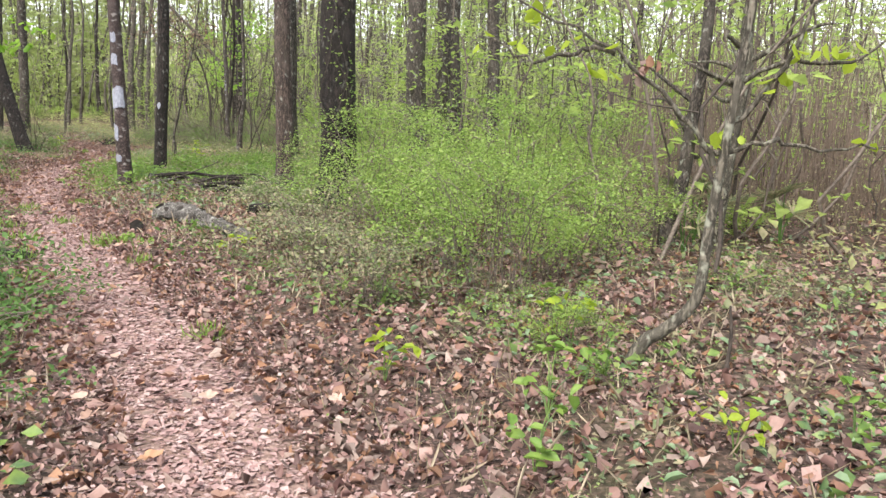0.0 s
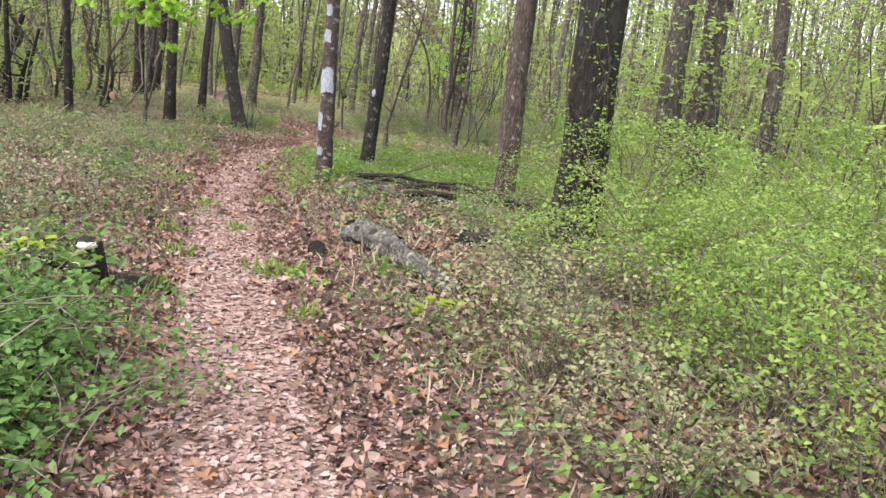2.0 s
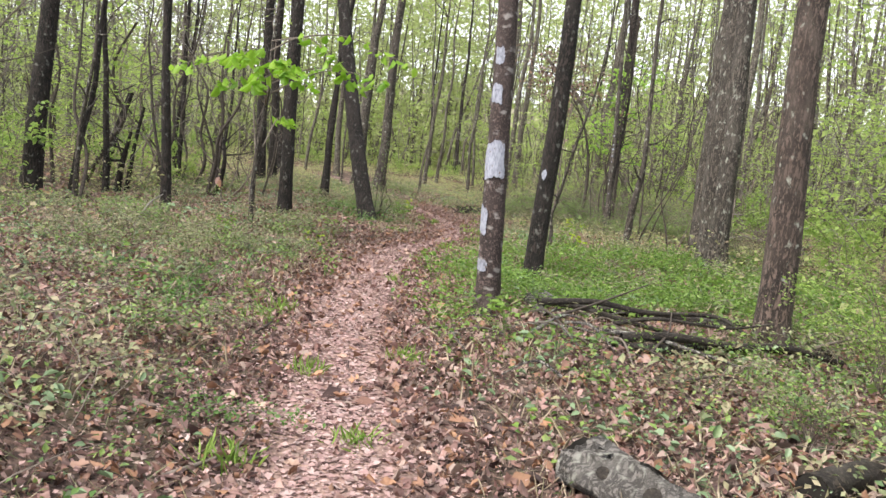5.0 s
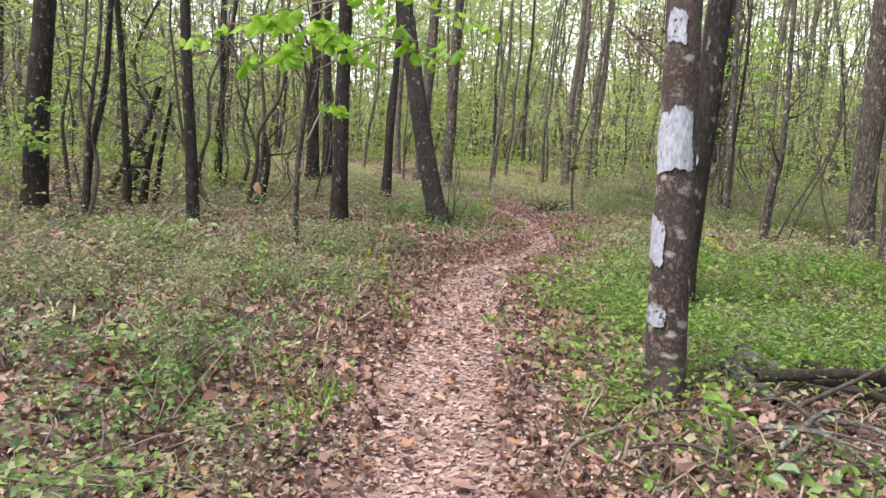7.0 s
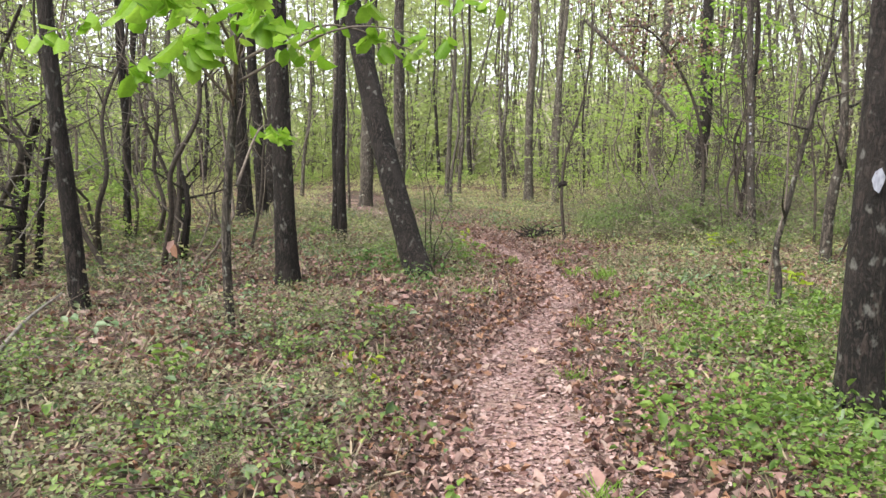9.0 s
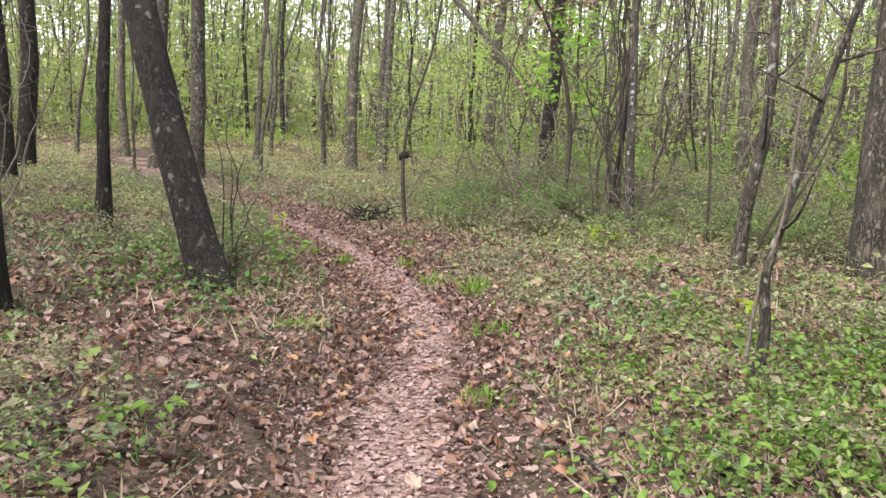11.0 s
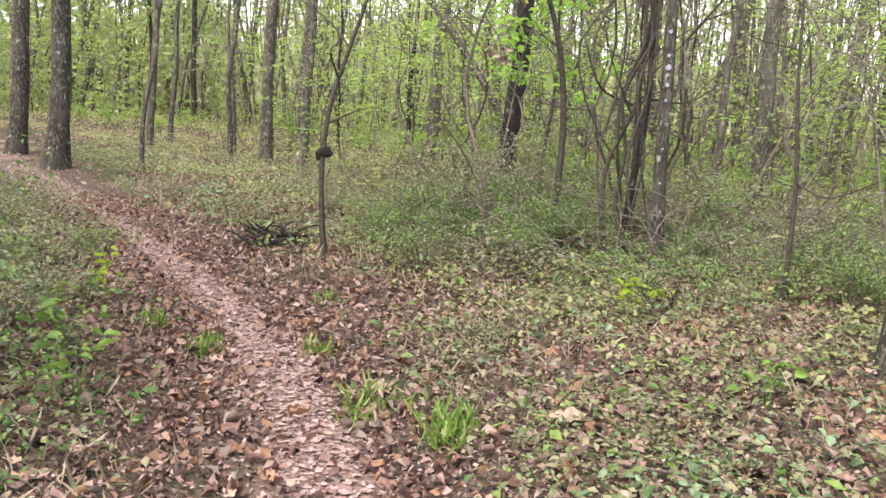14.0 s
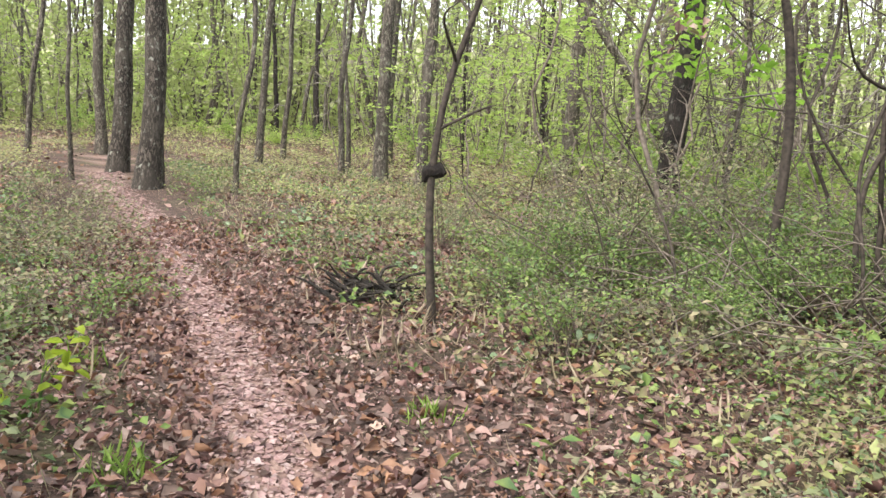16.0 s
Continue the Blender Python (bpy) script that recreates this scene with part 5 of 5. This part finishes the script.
def seedling(x, y, s, seed, mat, label):
    r = rng(seed)
    ob = thing("seedling", x, y, ground_z(x, y), label, "plant", "leafy seedlings in the litter")
    for k in range(5):
        a = r.uniform(0, 6.28)
        e = np.array([math.cos(a) * 0.11, math.sin(a) * 0.11, r.uniform(0.1, 0.3)]) * s
        part("stalk", mesh_of("stalk", *tube(curve([(0, 0, -0.01), e * (0.3, 0.3, 0.7), e], 6), np.linspace(0.004, 0.002, 6) * s, 4), HERB), ob)
        leafy("leaves", ob, np.tile(e, (4, 1)), mat, r, 1, (0.045 * s, 0.085 * s), 0.035 * s, "", 0.0)


for k, (x, y, s) in enumerate(((0.2, 4.26, 1.0), (1.1, 5.81, 1.0), (1.03, 3.85, 1.1), (1.22, 4.88, 1.1), (1.35, 4.3, 1.0), (0.95, 3.3, 1.0), (1.75, 3.4, 0.9), (2.3, 3.6, 0.9), (-6.7, 14.33, 1.0), (-11.34, 21.39, 1.2),
                               (-10.3, 19.7, 1.2), (-10.7, 20.2, 1.1), (-7.58, 22.34, 1.3), (-7.1, 20.6, 1.0), (-6.9, 19.4, 1.1), (-6.5, 18.9, 1.2), (-4.55, 11.6, 1.0), (-2.2, 8.1, 0.9), (-1.6, 7.2, 0.9), (-2.6, 7.4, 0.8),
                               (-3.5, 6.3, 1.1), (-3.75, 6.1, 1.1), (-7.3, 13.0, 0.8), (-9.2, 15.8, 0.9), (-8.7, 14.6, 0.9), (-9.6, 13.9, 1.0))):
    seedling(x, y, s, 600 + k, HERB_BRIGHT if k % 3 else YELLOWISH, "leafy green seedling among dead leaves")


# ---- ground cover: dry leaves, herbs, straw, far woods ----
def scatter(r, n, weight, box=(-20, 5, -2, 34)):
    """n places drawn in proportion to weight(x, y, distance from the trail), which is 1 at most."""
    got, total = [], 0
    while total < n:
        x, y = r.uniform(box[0], box[1], 4 * n), r.uniform(box[2], box[3], 4 * n)
        d = from_trail(x, y)
        ok = r.random(4 * n) < weight(x, y, d)
        got.append(np.stack([x[ok], y[ok], d[ok]], 1))
        total += ok.sum()
    return np.concatenate(got)[:n].T


def cover(name, label, mat, r, x, y, d, length, width, flat, lift, curl, broad=True, category="ground cover", torn=False):
    n = len(x)
    z = land(x, y, d) + lift
    way = unit(np.c_[r.normal(size=(n, 2)), r.normal(size=n) * flat])
    up = np.c_[r.normal(size=(n, 2)) * flat * 1.3, np.ones(n)]
    p = np.stack([x, y, z], 1) - way * length[:, None] / 2
    v, f = broad_leaves(p, way, up, length, width, curl, r if torn else None) if broad else small_leaves(p, way, up, length, width, 0.15)
    return tagged(new(name, mesh_of(name, v, f, mat)), label, category, kind="stuff")


def patchy(x, y, a=0.0):
    return 0.5 + 0.25 * np.sin(0.9 * x + 1.3 * y + a) + 0.25 * np.sin(1.9 * x - 1.1 * y + 2 * a) + 0.2 * np.sin(3.7 * x + 2.9 * y + a)


r = rng(21)
x, y, d = scatter(r, 98000, lambda x, y, d: np.where(d < 0.3 * worn_wide(y), 0.12, np.exp(-np.maximum(d - 0.6, 0) / 1.5)) * (0.6 + 0.4 * patchy(x, y, 3)), (-15, 4, -1, 27))
ln = 0.018 + 0.056 * r.random(len(x)) ** 1.7
cover("dry_leaf_litter", "brown dry leaves strewn over the forest floor", LITTER, r, x, y, d, ln, ln * r.uniform(0.35, 0.7, len(x)), 0.6, r.uniform(0.004, 0.05, len(x)), r.uniform(-0.3, 0.45, len(x)), torn=True)
x, y, d = scatter(r, 58000, lambda x, y, d: ease((d - 1) / 1.2) * np.exp(-np.maximum(d - 2, 0) / 3), (-20, 6, -1, 32))
ln = 0.025 + 0.055 * r.random(len(x)) ** 1.5
cover("scattered_dry_leaves", "brown dry leaves lying between low plants", LITTER, r, x, y, d, ln, ln * r.uniform(0.4, 0.75, len(x)), 0.6, r.uniform(0.004, 0.06, len(x)), r.uniform(-0.3, 0.45, len(x)), torn=True)
x, y, d = scatter(r, 60000, lambda x, y, d: np.exp(-((d / worn_wide(y) / 0.42) ** 2)))
ln = 0.014 + 0.045 * r.random(len(x)) ** 1.4
cover("trodden_leaf_litter", "pinkish-brown trodden leaf fragments on the trail", TRODDEN, r, x, y, d, ln, ln * r.uniform(0.4, 0.8, len(x)), 0.16, r.uniform(0.002, 0.014, len(x)), 0, False)
x, y, d = scatter(r, 46000, lambda x, y, d: ease((d - 0.25) / 0.3) * np.exp(-np.maximum(d - 0.7, 0) / 1.4), (-14, 4, -1, 26))
ln = 0.008 + 0.028 * r.random(len(x)) ** 1.5
cover("leaf_fragments", "crumbled brown leaf fragments between dry leaves", TRODDEN, r, x, y, d, ln, ln * r.uniform(0.35, 0.9, len(x)), 0.5, r.uniform(0.004, 0.05, len(x)), 0, False)
x, y, d = scatter(r, 40000, lambda x, y, d: np.clip(d / 8, 0, 1) * np.exp(-d / 9), (-30, 10, 0, 44))
ln = r.uniform(0.08, 0.16, len(x))
cover("far_leaf_litter", "pale brown dry leaves under the further trees", LITTER, r, x, y, d, ln, ln * 0.6, 0.3, r.uniform(0.01, 0.04, len(x)), 0, False)


def herbs(name, label, mat, seed, plants, weight, tall, size, per=9, box=(-20, 5, -2, 34), reach=0.07, broad=False):
    r = rng(seed)
    x, y, d = scatter(r, plants, weight, box)
    z = land(x, y, d)
    h = r.uniform(0.25, 1, plants) * tall
    q = np.repeat(np.stack([x, y, z], 1), per, 0)
    n = len(q)
    big_ = np.repeat(np.clip(np.exp(r.normal(size=plants) * 0.5), 0.45, 2.1), per)
    q = q + r.normal(size=(n, 3)) * (reach, reach, 0) * big_[:, None] + np.c_[np.zeros((n, 2)), np.repeat(h, per) * r.uniform(0.25, 1, n)]
    ln = r.uniform(*size, n) * big_
    make = broad_leaves if broad else small_leaves
    v, f = make(q, unit(any_way(r, n, 0.35)), np.tile((0, 0, 1.0), (n, 1)) + r.normal(size=(n, 3)) * 0.4, ln, ln * r.uniform(0.45, 0.75, n))
    return tagged(new(name, mesh_of(name, v, f, mat)), label, "undergrowth", kind="stuff")


def lush(x, y, d):
    a = np.exp(-(((x + 5.0) / 1.7) ** 2 + ((y - 14.6) / 2.6) ** 2)) + np.exp(-(((x + 3.6) / 2.2) ** 2 + ((y - 16.5) / 2.6) ** 2)) + 0.35 * np.exp(-(((x + 6.3) / 1.3) ** 2 + ((y - 17.2) / 1.8) ** 2))
    return np.clip(a, 0, 1) * ease((d - 0.45) / 0.5) * bare(x, y) ** 0.7


herbs("bright_herbs", "bright green low herbs round the painted tree", HERB_BRIGHT, 31, 3600, lambda x, y, d: lush(x, y, d) * np.clip(patchy(2.3 * x, 2.3 * y, 2.2) * 2.0 - 0.45, 0.03, 1), 0.3, (0.016, 0.038), 13, reach=0.1, broad=True)
herbs("deep_herbs", "dense deep green herbs at the trail's edge", HERB_DEEP, 36, 2600, lambda x, y, d: ease((d - 0.7) / 0.5) * np.clip(np.exp(-(((x + 2.9) / 1.1) ** 2 + ((y - 4.9) / 1.5) ** 2)) + 0.04 * np.exp(-(((x + 10.6) / 1.0) ** 2 + ((y - 19.4) / 1.2) ** 2)), 0, 1), 0.28, (0.02, 0.05), 11, reach=0.09)
herbs("ivy_leaves", "dark and grey-green broad leaves trailing over litter", IVY, 37, 4200, lambda x, y, d: bare(x, y) * ease((d - 0.7) / 0.8) * np.exp(-d / 5) * np.clip(patchy(1.6 * x, 1.6 * y, 4.1) * 1.9 - 0.55, 0, 1), 0.2, (0.024, 0.046), 7, reach=0.1, broad=True)
herbs("mixed_herbs", "mixed green low plants among dead leaves", HERB, 32, 6200, lambda x, y, d: bare(x, y) * ease((d - 0.45) / 0.7) * np.exp(-d / 4.5) * np.clip(patchy(1.8 * x, 1.8 * y) * 1.9 - 0.6, 0, 1), 0.2, (0.02, 0.05), 8)
herbs("dull_vines", "dull green trailing vines over the litter", HERB_DULL, 33, 8200, lambda x, y, d: bare(x, y) * ease((d - 0.8) / 1.2) * np.exp(-d / 9) * np.clip(patchy(1.5 * x, 1.5 * y, 1.7) * 1.8 - 0.45, 0, 1), 0.22, (0.02, 0.05), 8, (-26, 8, -2, 40))
herbs("sparse_herbs", "sparse small green herbs and shoots in litter", HERB_DULL, 38, 1900, lambda x, y, d: ease((d - 0.4) / 0.5) * np.exp(-(((x + 7.4) / 1.9) ** 2 + ((y - 20.4) / 2.6) ** 2)) * np.clip(patchy(1.7 * x, 1.7 * y, 0.6) * 1.6 - 0.3, 0, 1), 0.16, (0.012, 0.034), 8, reach=0.06)
herbs("bend_undergrowth", "yellow-green low growth beyond the bend", UNDER_TAN, 39, 6400, lambda x, y, d: ease((y - 20 + 0.25 * (x + 10)) / 3) * ease((d - 0.8) / 1.2) * np.exp(-d / 7) * np.clip(patchy(1.7 * x, 1.7 * y, 3.3) * 1.7 - 0.35, 0, 1), 0.3, (0.022, 0.046), 9, (-27, 0, 19, 40), 0.12)
herbs("far_undergrowth", "yellow-green and dry undergrowth under the further trees", UNDER_TAN, 34, 9800, lambda x, y, d: ease((d - 3.0) / 4) * np.exp(-d / 16) * np.clip(patchy(1.4 * x, 1.4 * y, 0.9) * 1.7 - 0.25, 0.08, 1), 0.7, (0.045, 0.085), 9, (-45, 20, -6, 62), 0.24)

r = rng(35)
n = 24000
x, y, d = scatter(r, n, lambda x, y, d: ease((d - 0.5) / 0.6) * np.exp(-d / 4) * np.clip(patchy(x, y, 5) * 1.4 - 0.3, 0, 1))
p = np.stack([x, y, land(x, y, d) - 0.01], 1)
way = unit(np.c_[r.normal(size=(n, 2)) * 0.7, r.uniform(0.3, 1, n)])
tagged(new("dry_grass", mesh_of("dry_grass", *broad_leaves(p, way, any_way(r, n, 0.2), r.uniform(0.05, 0.22, n), np.full(n, 0.003), 0.05), STRAW)), "thin dry grass stalks standing in litter", "grass", kind="stuff")

n = 15000
x, y, d = scatter(r, n, lambda x, y, d: ease((d - 0.4) / 0.5) * np.exp(-d / 2.6) * np.clip(patchy(x, y, 2.6) * 1.4 - 0.2, 0, 1), (-16, 4, -1, 27))
p = np.stack([x, y, land(x, y, d) - 0.01], 1)
way = unit(np.c_[r.normal(size=(n, 2)) * 0.8, r.uniform(0.3, 1, n)])
tagged(new("fine_grass", mesh_of("fine_grass", *small_leaves(p, way, any_way(r, n, 0.2), r.uniform(0.05, 0.2, n), np.full(n, 0.005)), HERB_DULL)), "fine dull green grass blades in the litter", "grass", kind="stuff")


def far_woods():
    r = rng(41)
    bits = []
    for k in range(1150):
        a, q = r.uniform(0.9, 2.75) if k % 4 else r.uniform(0, 6.28), r.uniform(23, 75)
        x, y = -8 + math.cos(a) * q, 16 + math.sin(a) * q
        if from_trail(x, y)[0] < 14:
            continue
        h, rad = r.uniform(9, 17), r.choice([0.03, 0.045, 0.06, 0.09, 0.14]) * r.uniform(0.8, 1.3)
        lean, bow = r.normal(size=2) * 0.09 * h, r.normal(size=(2, 2)) * 0.4
        bits.append(tube(np.array([(x, y, -0.2), (x + lean[0] * 0.15 + bow[0, 0], y + lean[1] * 0.15 + bow[0, 1], h * 0.2),
                                   (x + lean[0] * 0.4 + bow[1, 0], y + lean[1] * 0.4 + bow[1, 1], h * 0.42), (x + lean[0], y + lean[1], h)]), [rad, rad * 0.85, rad * 0.7, 0.02], 5))
    tagged(new("far_trunks", mesh_of("far_trunks", *joined(*bits), BARK_FAR, True)), "massed grey trunks of the distant woods", "woods", kind="stuff")
    # distant leaves, with the haze put into their pale colour
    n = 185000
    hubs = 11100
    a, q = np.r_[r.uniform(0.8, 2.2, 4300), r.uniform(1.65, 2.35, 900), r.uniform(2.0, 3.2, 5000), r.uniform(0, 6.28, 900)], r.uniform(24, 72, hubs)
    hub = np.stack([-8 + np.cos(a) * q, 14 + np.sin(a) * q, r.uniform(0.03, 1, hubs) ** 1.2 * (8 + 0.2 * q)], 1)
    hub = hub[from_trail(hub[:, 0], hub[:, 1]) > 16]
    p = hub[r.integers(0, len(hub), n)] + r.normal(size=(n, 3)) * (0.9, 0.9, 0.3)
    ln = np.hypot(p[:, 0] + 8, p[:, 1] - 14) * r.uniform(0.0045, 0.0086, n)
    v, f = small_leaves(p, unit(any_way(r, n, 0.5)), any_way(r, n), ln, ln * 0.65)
    tagged(new("far_foliage", mesh_of("far_foliage", v, f, FARLEAF)), "spring leaves of the distant woods, paled as if by haze", "woods", kind="stuff")


far_woods()


def twig_haze():
    """Fine bare twigs between the trunks."""
    r = rng(47)
    bits = []
    while len(bits) < 13000:
        a, q = r.uniform(0.7, 3.2) if len(bits) % 3 else r.uniform(1.9, 3.2), r.uniform(9, 44)
        x, y = -7 + math.cos(a) * q, 10 + math.sin(a) * q
        if min((x - u) ** 2 + (y - w) ** 2 for u, w in TRAIL[::8]) < 30:
            continue
        b = np.array([x, y, r.uniform(0.1, 1) ** 1.1 * (5 + 0.22 * q)])
        ln, az = r.uniform(0.5, 2.2), r.uniform(0, 6.28)
        e = b + (math.cos(az) * ln * 0.6, math.sin(az) * ln * 0.6, ln * r.uniform(-0.25, 0.9))
        w = r.uniform(0.004, 0.012) * (0.6 + q / 30)
        bits.append(tube(np.array([b, (b + e) / 2 + r.normal(size=3) * ln * 0.1, e]), [w, w * 0.8, w * 0.3], 3))
    tagged(new("bare_twigs", mesh_of("bare_twigs", *joined(*bits), TWIG_PALE)), "fine bare grey twigs between the trunks", "twigs", kind="stuff")


twig_haze()

# loose single leaves on and beside the trail


def lobed_leaf(seed):
    """A dry lobed leaf, cupped, crumpled and with a short stalk."""
    r = rng(seed)
    ln, n = r.uniform(0.07, 0.12), 17
    a = np.linspace(-2.75, 2.75, n)
    rad = ln * (0.36 + 0.16 * np.abs(np.cos(2.5 * a)) + 0.05 * r.normal(size=n)) * (1 - 0.18 * np.abs(a) / 2.75)
    rim = np.stack([np.cos(a) * rad, np.sin(a) * rad * r.uniform(0.7, 1.0), ln * (0.1 + 0.12 * np.abs(np.sin(a)) * r.uniform(0.3, 1.6) + 0.05 * r.normal(size=n))], 1)
    v = np.vstack([[(0, 0, 0)], rim, [(-ln * 0.75, 0.004, 0.012), (-ln * 0.75, -0.004, 0.012)]])
    f = [[0, 1 + k, 2 + k] for k in range(n - 1)] + [[0, n + 1, n + 2]]
    return mesh_of("leaf", v, np.array(f), LOOSE)


SINGLE = [lobed_leaf(700 + k) for k in range(10)]
r = rng(44)
x, y, d = scatter(r, 300, lambda x, y, d: np.exp(-np.maximum(d - 0.3, 0) / 0.8) * (y > 2), (-12, 2, 2, 24))
for k in range(300):
    ob = new("leaf", SINGLE[k % 10])
    ob.parent = GROUND
    ob.matrix_basis = pose(x[k], y[k], float(land(x[k], y[k], d[k])[0]) + 0.03, r.uniform(-18, 18), r.uniform(-18, 18), r.uniform(0, 360))
for a, b, c in ((-8.86, 18.63, 1.9), (-8.11, 20.18, 1.6), (-9.0, 18.2, 1.5), (-7.9, 19.3, 1.6), (-2.1, 6.75, 1.4), (-2.6, 6.45, 1.3), (-9.35, 20.0, 1.4)):
    ob = new("leaf", SINGLE[int(-a * 10) % 10])
    ob.parent = GROUND
    ob.matrix_basis = pose(a, b, ground_z(a, b) + 0.045, 14, -10, a * 90) @ Matrix.Diagonal((c, c, c, 1))
